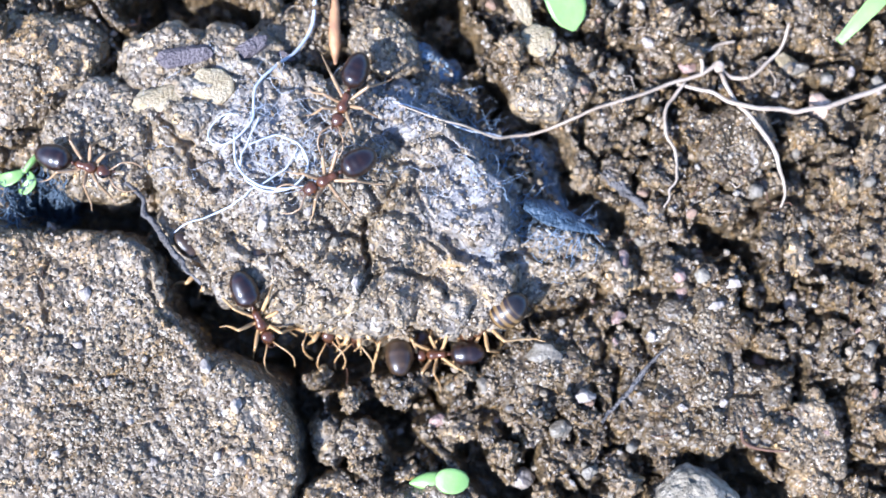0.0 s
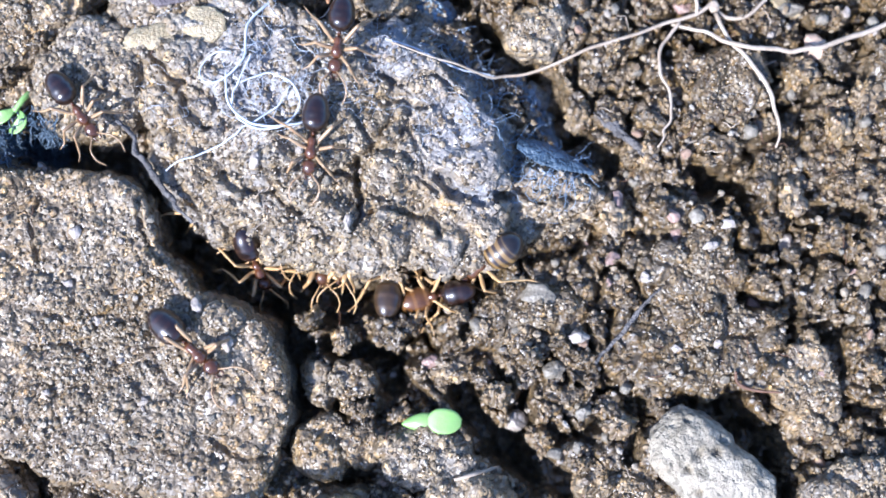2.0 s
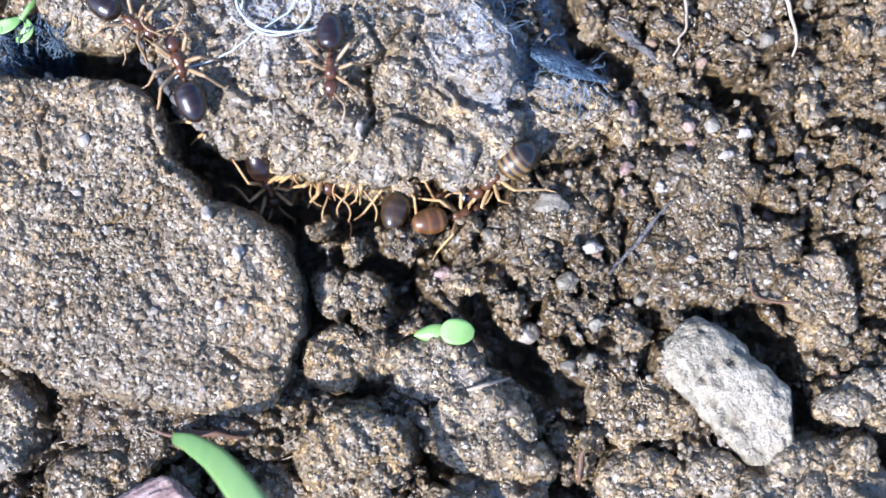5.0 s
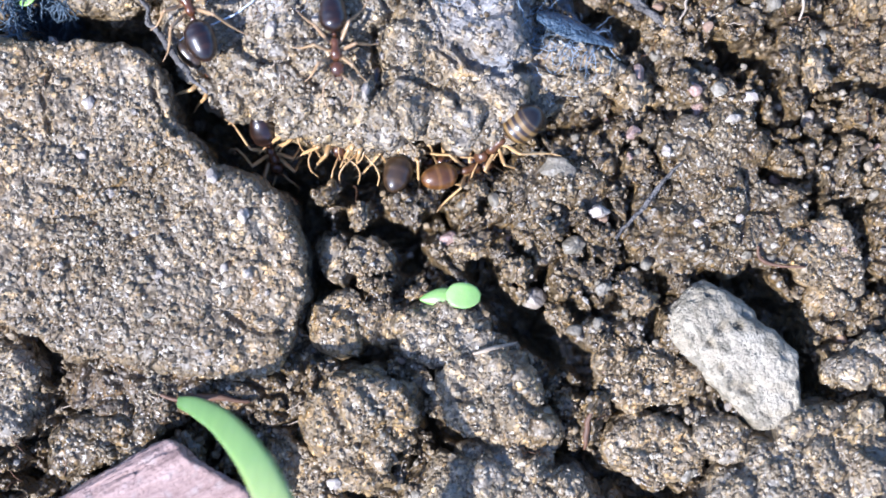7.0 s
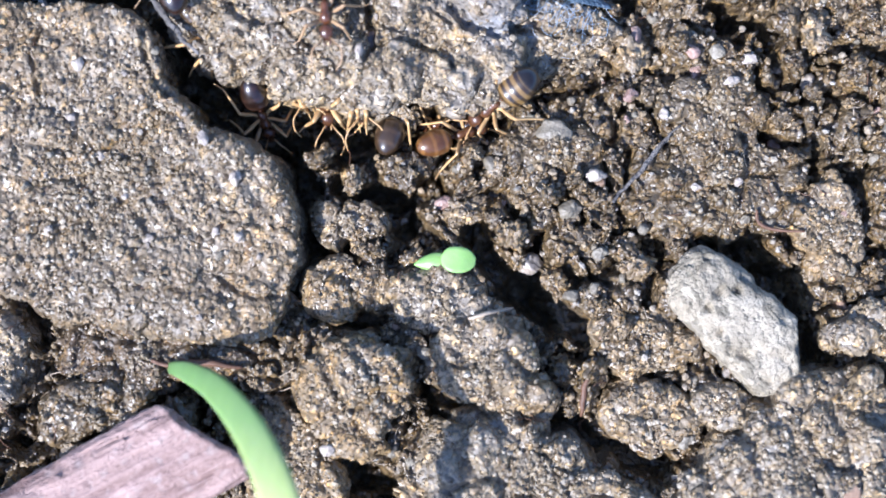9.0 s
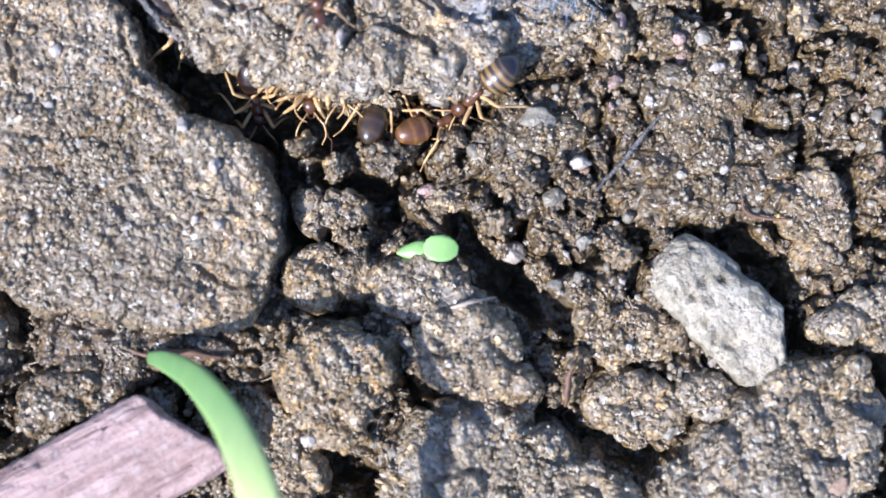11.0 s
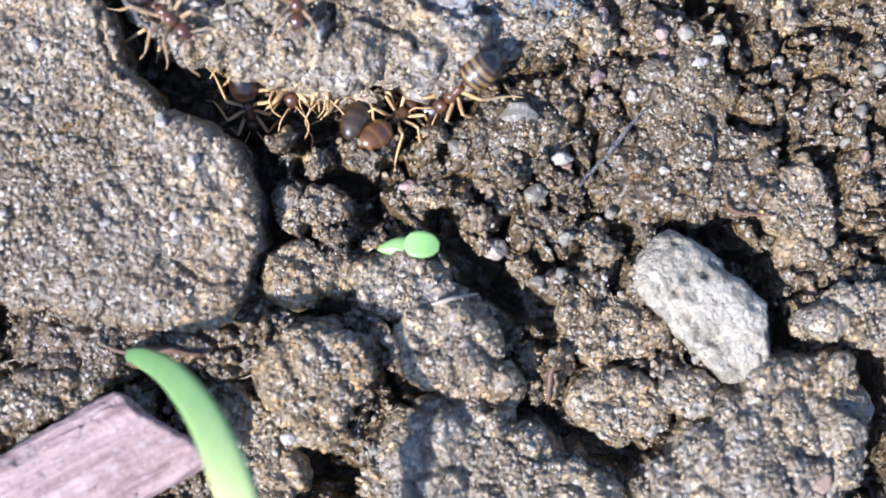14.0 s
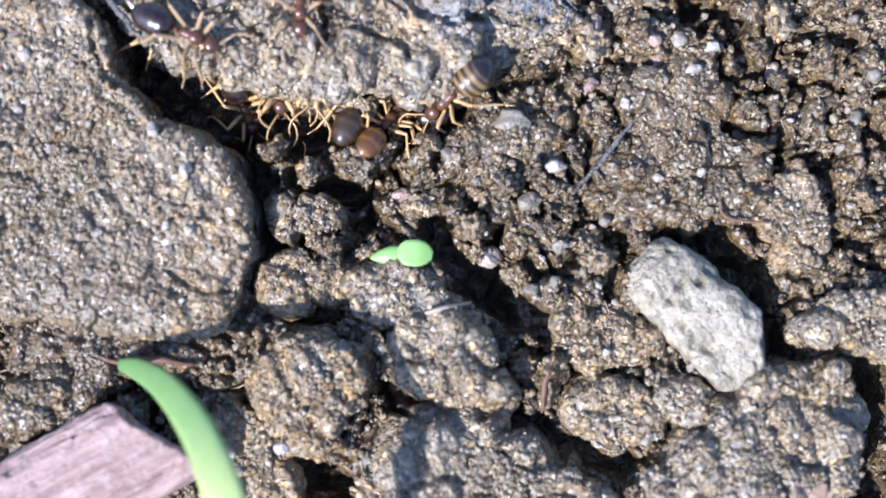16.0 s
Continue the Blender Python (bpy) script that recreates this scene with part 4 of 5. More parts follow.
# ---- stick ----
def bark_stick():
    """A weathered stick that ends in a ragged break; its axis is x."""
    n, sides = 150, 90
    x = np.linspace(-11.0, 0.0, n)
    a = np.linspace(0, 2 * np.pi, sides, endpoint=False)
    gx, ga = np.meshgrid(x, a, indexing="ij")
    r = 1.62 + 0.10 * np.cos(2 * ga + 0.5)
    end = smooth(-0.35, 0.0, gx)
    r = r * (1 - 0.12 * end ** 2)
    p = np.stack([gx, 1.08 * r * np.sign(np.cos(ga)) * np.abs(np.cos(ga)) ** 0.5, 0.85 * r * np.sign(np.sin(ga)) * np.abs(np.sin(ga)) ** 0.62], -1).reshape(-1, 3)
    out = np.stack([0 * ga, np.cos(ga), np.sin(ga)], -1).reshape(-1, 3)
    q = p * (0.16, 1, 1)
    d = 0.20 * fbm(q, 0.7, 61, 3) + 0.10 * (crumbs(q, 0.5, 62, gap=0.3) - 0.5) + 0.05 * fbm(p, 0.35, 63, 3)
    p = p + out * d[:, None]
    p[:, 0] += (0.45 * fbm(p * (0, 1, 1), 0.9, 64, 3) - 0.5 * p[:, 1] + 0.5 * p[:, 2] - 0.1) * smooth(-2.4, 0.0, p[:, 0])
    ob = tagged(new("stick"), "short pinkish brown weathered stick with a broken end", "stick")
    part("bark", (p, lattice(n, sides, True)[:, ::-1].tolist() + [list(range(sides))]), BARK, ob)
    rim = p[-sides:]
    rings = np.concatenate([rim.mean(0) + (rim - rim.mean(0)) * k + (0.01 + 0.04 * (1 - k), 0, 0) for k in (0.995, 0.8, 0.55, 0.3, 0.1)])
    rings[:, 0] += 0.12 * fbm(rings, 0.35, 65, 3)
    part("broken_end", (rings, lattice(5, sides, True)[:, ::-1].tolist() + [list(range(4 * sides, 5 * sides))[::-1]]), BARK, ob, "splintered wood end")
    rng = np.random.RandomState(12)
    upper = p[(p[:, 2] > 0.9) & (p[:, 0] < -0.3)]
    for k in range(26):
        v, f = stone((rng.uniform(0.25, 0.7), rng.uniform(0.06, 0.15), 0.06), 700 + k, 2, 0.35, 7)
        part("bark_flake", (v + upper[rng.randint(len(upper))], f), BARK, ob)
    ob.matrix_world = pose(-7.75 * MM, -5.75 * MM, 1.0 * MM, 0, -2, 29)


bark_stick()


# ---- green things ----
def blade(points, widths, thick=0.07, cup=0.15, across=9, per=8, ups=(0, 0, 1)):
    """A leaf along a line: widths taper along it, its edges lifted by cup."""
    p = np.array(points, float)
    ends = np.concatenate([[2 * p[0] - p[1]], p, [2 * p[-1] - p[-2]]])
    line = []
    for i in range(len(p) - 1):
        a, b, c, d = ends[i:i + 4]
        for s in np.arange(per) / per:
            line.append(0.5 * (2 * b + (c - a) * s + (2 * a - 5 * b + 4 * c - d) * s * s + (3 * b - 3 * c + d - a) * s ** 3))
    line.append(p[-1])
    line = np.array(line)
    n = len(line)
    w = np.interp(np.linspace(0, 1, n), np.linspace(0, 1, len(widths)), widths)
    way = np.gradient(line, axis=0)
    way /= np.linalg.norm(way, axis=1)[:, None]
    side = np.cross(way, np.array(ups, float))
    side /= np.linalg.norm(side, axis=1)[:, None]
    nor = np.cross(side, way)
    u = np.linspace(-1, 1, across)
    rows = []
    for k in (1, -1):
        uu = u[::k]
        belly = thick * np.sqrt(np.clip(1 - 0.9 * uu ** 2, 0, 1)) * k
        rows.append(line[:, None] + side[:, None] * (uu[None, :, None] * w[:, None, None] / 2) + nor[:, None] * ((cup * uu ** 2)[None, :, None] * w[:, None, None] + belly[None, :, None] * (0.4 + 0.6 * w[:, None, None] / w.max())))
    v = np.concatenate(rows, 1)
    m = v.shape[1]
    return v.reshape(-1, 3), lattice(n, m, True).tolist() + [list(range(m))[::-1], list(range((n - 1) * m, n * m))]


OVAL = [0.12, 0.55, 0.84, 0.98, 1.0, 0.92, 0.68, 0.1]


def empty(name, x, y, z, label, category, group=""):
    ob = tagged(new(name), label, category, group)
    ob.matrix_world = pose(x * MM, y * MM, z * MM)
    return ob


def small_seedling():
    ob = empty("seedling", 0.35, 0.35, -0.2, "tiny seedling with two round bright green seed leaves", "seedling")
    part("stem", tube([(0, 0, -1.2), (0.1, 0.02, -0.2), (0.1, 0.03, 0.9)], [0.09, 0.1, 0.09]), LEAF, ob)
    part("leaf", blade([(0.0, 0.05, 0.95), (0.35, 0.06, 1.0), (0.8, 0.04, 1.0), (1.2, -0.02, 0.9)], [0.3, 0.66, 0.85, 0.92, 0.92, 0.84, 0.66, 0.3], 0.09, 0.06), LEAF, ob)
    part("leaf", blade([(0.35, 0.0, 0.66), (-0.1, 0.0, 0.66), (-0.5, -0.04, 0.6), (-0.95, -0.1, 0.45)], [0.3, 0.6, 0.66, 0.66, 0.6, 0.5, 0.35, 0.08], 0.08, -0.1), LEAF, ob, "shaded leaf")


small_seedling()


def far_seedlings():
    ob = empty("seedling", 4.7, 19.3, 0.0, "seedling with a broad smooth green leaf", "seedling")
    part("stem", tube([(0, 0, -1.0), (0, 0, 0.5)], [0.1, 0.1]), LEAF, ob)
    part("leaf", blade([(-0.1, 0.1, 0.5), (0.2, -0.7, 0.8), (0.55, -1.6, 0.75), (0.8, -2.35, 0.5)], [1.45 * k for k in OVAL], 0.1, 0.05), LEAF, ob)
    ob = empty("seedling", 2.7, 18.9, 0.0, "seedling with a narrow yellowish leaf", "seedling")
    part("stem", tube([(0, 0, -1.0), (0, 0, 0.3)], [0.1, 0.1]), BLADE, ob)
    part("leaf", blade([(0, 0, 0.3), (0.5, -0.6, 0.5), (0.9, -1.2, 0.45), (1.2, -1.75, 0.25)], [0.6 * k for k in OVAL], 0.08, 0.1), WAX, ob, "pale yellow withered leaf")
    ob = empty("grass_seedling", 18.0, 19.6, 0.0, "light green grass seedling blade over the soil", "grass")
    part("blade", blade([(0, 0, 0.2), (-1.0, -1.2, 0.9), (-1.9, -2.2, 0.8), (-2.65, -3.05, 0.4)], [0.5, 0.65, 0.62, 0.5, 0.3], 0.08, 0.2), BLADE, ob)
    ob = empty("seedling", -15.4, 11.2, -0.4, "curled light green seedling at the clod's foot", "seedling")
    part("stem", tube([(0.9, 0.9, 0.0), (1.05, 1.25, 0.5), (0.85, 0.95, 0.8), (0.5, 0.5, 0.75)], [0.09, 0.11, 0.12, 0.1]), LEAF, ob)
    part("leaf", blade([(0.55, 0.6, 0.7), (0.15, 0.3, 0.8), (-0.35, 0.2, 0.6), (-0.8, 0.35, 0.3)], [0.5 * k for k in OVAL], 0.07, 0.15), LEAF, ob)
    part("leaf", blade([(0.6, 0.6, 0.65), (0.75, 0.2, 0.6), (0.5, -0.1, 0.5), (0.1, -0.15, 0.3)], [0.42 * k for k in OVAL], 0.07, 0.15), LEAF, ob)


far_seedlings()


def grass_blade():
    ob = empty("grass_seedling", -4.4, -11.0, 0.0, "arching yellow-green grass blade that leans over the stick", "grass")
    part("blade", blade([(1.00, -6.50, -1.00), (0.85, -4.60, 3.60), (0.90, -2.00, 6.20), (0.56, 1.57, 7.10), (0.19, 3.21, 7.00), (-0.42, 4.75, 6.40), (-1.36, 6.08, 5.10), (-2.59, 7.08, 3.50), (-3.80, 7.53, 2.00), (-4.67, 7.63, 0.90)],
                        [0.9, 1.1, 1.15, 1.18, 1.2, 1.18, 1.1, 0.95, 0.72, 0.42], 0.2, 0.05, per=10), GRASS, ob)


grass_blade()


# ---- rootlets, fibres, twigs ----
def strand(name, points, radii, mat, label, category, lift=0.1, sides=6, wave=0.0, seed=0, parent=None, reach=0.2):
    """A strand laid over the soil along a plan line."""
    p = np.array(points, float)
    fine = []
    for a, b in zip(p, p[1:]):
        for s in (0.0, 0.5):
            fine.append(a + (b - a) * s)
    fine.append(p[-1])
    q = np.array(fine)
    # round the corners of the plan line
    for _ in range(2):
        q[1:-1] = 0.25 * q[:-2] + 0.5 * q[1:-1] + 0.25 * q[2:]
    z = np.array([top(x, y, reach) for x, y in q]) + lift
    for _ in range(3):
        z[1:-1] = 0.25 * z[:-2] + 0.5 * z[1:-1] + 0.25 * z[2:]
    rng = np.random.RandomState(seed)
    q = q + wave * rng.normal(size=q.shape)
    v, f = tube(np.column_stack([q, z]), radii, sides, 12 if mat == DARK_TWIG else 4)
    v = v + np.mean(radii) * np.stack([fbm(v, 0.35, seed + k, 3) for k in range(3)], 1) * (1.5 if mat == DARK_TWIG else 0.3)
    if parent:
        return part(name, (v, f), mat, parent)
    return tagged(link(name, v, f, mat), label, category)


def rootlet():
    ob = tagged(new("rootlet"), "dry pale branching rootlet lying across the soil", "root")
    args = dict(mat=ROOT, label="", category="", parent=ob, wave=0.05, reach=0.3)
    strand("branch", [(-1.1, 14.0), (0.5, 13.6), (2.0, 13.1), (3.1, 13.0), (4.7, 13.4), (6.4, 14.0), (7.7, 14.6), (9.1, 15.0), (10.6, 15.5), (10.9, 15.8)], [0.029, 0.050, 0.058, 0.065, 0.072, 0.086], seed=1, lift=0.17, **args)
    strand("branch", [(10.9, 15.7), (11.4, 15.2), (12.5, 15.4), (13.3, 16.3), (13.5, 17.2)], [0.086, 0.079, 0.072, 0.050], seed=2, lift=0.17, **args)
    strand("branch", [(9.6, 15.1), (8.9, 14.2), (8.8, 13.5), (9.2, 12.4), (9.4, 11.8), (9.0, 11.0), (8.8, 10.4)], [0.072, 0.065, 0.065, 0.050, 0.036], seed=3, lift=0.17, **args)
    strand("branch", [(11.0, 15.4), (11.5, 14.2), (12.3, 13.3), (12.9, 12.2), (13.3, 11.3), (13.2, 10.4)], [0.086, 0.086, 0.094, 0.072, 0.043], seed=4, lift=0.17, **args)
    strand("branch", [(9.4, 15.1), (10.7, 14.6), (11.7, 14.0), (13.2, 14.0), (14.4, 13.9), (14.8, 14.1), (15.7, 14.4), (17.4, 15.0), (19.0, 15.9)], [0.065, 0.094, 0.094, 0.101, 0.086], seed=5, lift=0.26, **args)
    strand("branch", [(10.3, 15.4), (10.2, 16.2), (10.8, 16.6), (11.6, 16.6)], [0.065, 0.086, 0.072, 0.043], seed=6, lift=0.17, **args)
    v, f = stone((0.2, 0.24, 0.15), 44, 2)
    part("knot", (v + (10.95, 15.7, top(10.95, 15.7, 0.3) + 0.15), f), ROOT, ob, "tan root knot")


rootlet()


def silk():
    ob = tagged(new("silk_tangle"), "tangle of fine white threads looped on the clod", "thread")
    args = dict(mat=SILK, label="", category="", parent=ob, lift=0.14, wave=0.02)
    strand("thread", [(-4.2, 18.6), (-4.1, 17.1), (-4.8, 16.1), (-5.9, 15.2), (-6.4, 14.4), (-6.0, 13.5), (-6.9, 12.6), (-7.7, 12.4), (-8.0, 13.0), (-7.4, 13.7), (-6.7, 13.6)], [0.075, 0.058, 0.044, 0.037, 0.03], seed=11, **args)
    a = [(-5.45 + 1.25 * math.cos(k), 11.85 + 1.05 * math.sin(k)) for k in np.linspace(2.4, -3.4, 14)]
    strand("thread", a + [(-6.4, 12.7), (-6.0, 13.5)], [0.034, 0.038, 0.041, 0.031], seed=12, **args)
    strand("thread", [(-9.1, 9.4), (-8.7, 9.75), (-8.1, 9.85), (-7.4, 10.2), (-6.7, 10.45), (-6.3, 10.95), (-5.7, 11.2), (-5.0, 11.7), (-4.6, 12.4)], [0.024, 0.036, 0.04, 0.028], seed=13, **args)
    strand("thread", [(-6.9, 12.9), (-6.9, 11.9), (-6.4, 11.2), (-5.6, 10.9), (-4.6, 10.9), (-3.8, 11.3)], [0.04, 0.045, 0.05, 0.03], seed=14, **args)
    strand("thread", [(-1.2, 14.1), (0.2, 13.8), (1.4, 13.1), (2.4, 13.2), (3.0, 13.0)], [0.03, 0.04, 0.03], seed=15, **args)


silk()


def fibres(name, spots, count, length, radius, mat, seed, label, lift=0.05):
    """Hundreds of hair-fine curled fibres clinging to a surface, as one felt."""
    rng = np.random.RandomState(seed)
    vs, fs, base = [], [], 0
    for at in spots[rng.randint(len(spots), size=count)]:
        n, way = 5, rng.uniform(0, 2 * np.pi)
        p = [at + (0, 0, lift)]
        for _ in range(n):
            way += rng.normal() * 0.7
            s = length * rng.uniform(0.6, 1.3) / n
            q = p[-1] + (s * math.cos(way), s * math.sin(way), 0)
            q[2] = 0.5 * p[-1][2] + 0.5 * (top(q[0], q[1]) + lift + rng.uniform(0, 0.12)) if abs(q[0]) < 20 and -15 < q[1] < 24 else p[-1][2]
            q[2] = max(q[2], p[-1][2] - 0.5 * s)
            p.append(q)
        v, f = tube(p, [radius * 0.7, radius, radius * 0.6], 4, 2)
        vs.append(v)
        fs += [[k + base for k in face] for face in f]
        base += len(v)
    return tagged(link(name, np.concatenate(vs), fs, mat), label, "fibres", kind="stuff")


flank = CLODS[1]
flank = flank[(flank[:, 0] > 0.6) & (flank[:, 0] + 0.5 * (flank[:, 1] - 9.5) > 3.3)]
fibres("mould_felt", np.concatenate([flank, CLODS[2][CLODS[2][:, 1] > 9.2]]), 190, 1.3, 0.012, MOULD, 3, "bluish white mould threads matted on the clod's flank", 0.06)
web = CLODS[1]
web = web[(np.hypot(web[:, 0] + 5.9, web[:, 1] - 12.6) < 2.3)]
film = CLODS[1][(CLODS[1][:, 1] > 11.0) & (CLODS[1][:, 0] < 2.5)]
fibres("silk_film", film, 130, 1.5, 0.007, SILK, 9, "thin bluish white mould film on the clod", 0.05)
fibres("silk_felt", web, 45, 1.4, 0.011, SILK, 4, "fine white threads matted on the nest clod", 0.08)
loose = seen[seen[:, 2] > -0.9]
fibres("root_hairs", loose, 110, 1.2, 0.02, RUST, 6, "fine brown root hairs among the crumbs", 0.02)
fibres("straw_bits", loose, 110, 0.9, 0.024, ROOT, 7, "tiny pale plant fibres among the crumbs", 0.03)

strand("twig", [(-3.4, 18.6), (-3.42, 17.4), (-3.4, 16.4), (-3.36, 15.7)], [0.10, 0.20, 0.22, 0.05], TWIG, "short orange-brown splinter on the clod", "twig", lift=0.3, sides=9, seed=21)
strand("twig", [(-10.9, 11.4), (-10.1, 10.0), (-9.5, 9.2), (-9.0, 8.4), (-8.1, 7.4)], [0.07, 0.12, 0.14, 0.10, 0.05], DARK_TWIG, "knobbly grey twig bridging two clods", "twig", lift=0.2, sides=10, seed=22, wave=0.09, reach=0.4)
frayed = tagged(new("twig"), "dark frayed twig in a cleft", "twig")
for k in range(7):
    strand("fibre", [(6.5 + 0.07 * k, 11.7 + 0.05 * (k % 3)), (7.2 + 0.05 * (k % 4), 11.1 + 0.08 * (k % 3)), (7.9, 10.7 - 0.06 * (k % 5)), (8.4 + 0.09 * k, 10.1 - 0.1 * (k % 4))], [0.03, 0.10, 0.09, 0.03], DARK_TWIG, "", "", lift=0.0, sides=6, seed=123 + k, wave=0.06, parent=frayed)
strand("twig", [(6.4, 2.5), (7.2, 3.3), (8.0, 4.2), (8.8, 5.2)], [0.04, 0.08, 0.09, 0.04], DARK_TWIG, "thin dark twig pressed into crumbs", "twig", lift=0.05, sides=8, seed=24, wave=0.04)
strand("splinter", [(1.3, -1.65), (2.0, -1.45), (2.9, -1.3)], [0.06, 0.09, 0.05], ROOT, "pale straw splinter on a clod", "twig", lift=0.08, seed=25)
strand("splinter", [(5.6, -3.6), (5.35, -4.1), (5.45, -4.6), (5.3, -5.1)], [0.05, 0.11, 0.12, 0.05], RUST, "rusty brown fibre between crumbs", "twig", lift=0.1, sides=8, seed=26, wave=0.04)
strand("splinter", [(11.5, 2.2), (11.55, 1.5), (13.2, 1.4)], [0.05, 0.08, 0.04], RUST, "thin rusty rootlet in a crack", "root", lift=0.06, seed=27, wave=0.03)
strand("splinter", [(-9.8, -3.2), (-8.6, -3.3), (-7.6, -3.1), (-6.6, -3.3)], [0.06, 0.12, 0.13, 0.06], RUST, "brown root piece at the clod's foot", "root", lift=0.1, sides=8, seed=28, wave=0.05)


def crust(name, x, y, size, mat, seed, label, turn, lift=0.0):
    v, f = stone((size[0] / 2, size[1] / 2, size[2] / 2), seed, 3, 0.4, 7)
    ob = tagged(link(name, v, f, mat), label, name)
    ob.matrix_world = pose(x * MM, y * MM, (top(x, y, 0.15) + lift) * MM, 0, 0, turn)


crust("flake", 4.15, 16.5, (1.4, 1.3, 0.45), WAX, 31, "pale tan flat flake lying on the soil", 20)
crust("crust", -9.7, 14.3, (2.3, 1.0, 0.4), WAX, 32, "translucent yellowish crust on the clod", 12, -0.12)
crust("crust", -7.9, 14.8, (1.7, 1.4, 0.35), WAX, 33, "whitish translucent crust on the clod", -8, -0.22)
crust("husk", -8.9, 15.9, (2.4, 0.9, 0.5), HUSK, 34, "purplish dry husk at the clod's rim", 12)
crust("husk", -6.5, 16.2, (1.6, 0.8, 0.5), HUSK, 35, "purplish dry husk in the cleft", 30)
crust("husk", -5.2, 16.0, (0.9, 0.4, 0.4), HUSK, 36, "reddish dry husk in the cleft", -25)
crust("crust", 13.7, 15.9, (1.3, 0.6, 0.35), WAX, 37, "cream scrap beside rootlets", -35)
# flap of crust, dark blue because its shade is painted on
flap = tagged(new("flake"), "pointed crust flap on the shaded flank, blue shade painted in", "flake")
h = top(5.0, 9.9, 0.3)
part("scale", blade([(3.6, 10.5, h + 0.25), (4.4, 10.3, h + 0.12), (5.4, 9.9, h + 0.05), (6.5, 9.4, h - 0.15)], [0.45, 0.9, 1.2, 1.05, 0.6, 0.1], 0.06, -0.12, across=25, per=16, ups=(0.45, 0.5, 0.75)), SHADE_BLUE, flap)
dark_fluff = ground_top[(np.abs(ground_top[:, 0] + 14.6) < 0.95) & (np.abs(ground_top[:, 1] - 10.7) < 0.6)]
fibres("mould_fluff", dark_fluff, 240, 0.9, 0.032, SHADE_BLUE, 13, "dark bluish mould fluff in the cleft", 0.35)


# ---- ants ----
def leg_shape(angle, length, lift, side, drop=0.62, stout=1.0):
    """Coxa, femur, tibia and foot from the hip outwards."""
    a = math.radians(angle)
    c, s = math.cos(a), math.sin(a) * side
    at = lambda d, z, k=0.0: (d * c * length + k * s * 0.1, d * s * length, z)
    return tube([(0, 0, 0), at(0.10, 0.02), at(0.27, 0.24 * lift), at(0.44, 0.44 * lift), at(0.49, 0.42 * lift), at(0.66, -drop * 0.12), at(0.84, -drop * 0.82), at(0.90, -drop * 0.94), at(1.08, -drop)],
                [stout * r for r in (0.08, 0.07, 0.085, 0.066, 0.052, 0.056, 0.038, 0.026, 0.016)], 7, 2)


HIPS = ((0.42, 1.8), (0.12, 1.9), (-0.22, 2.4))


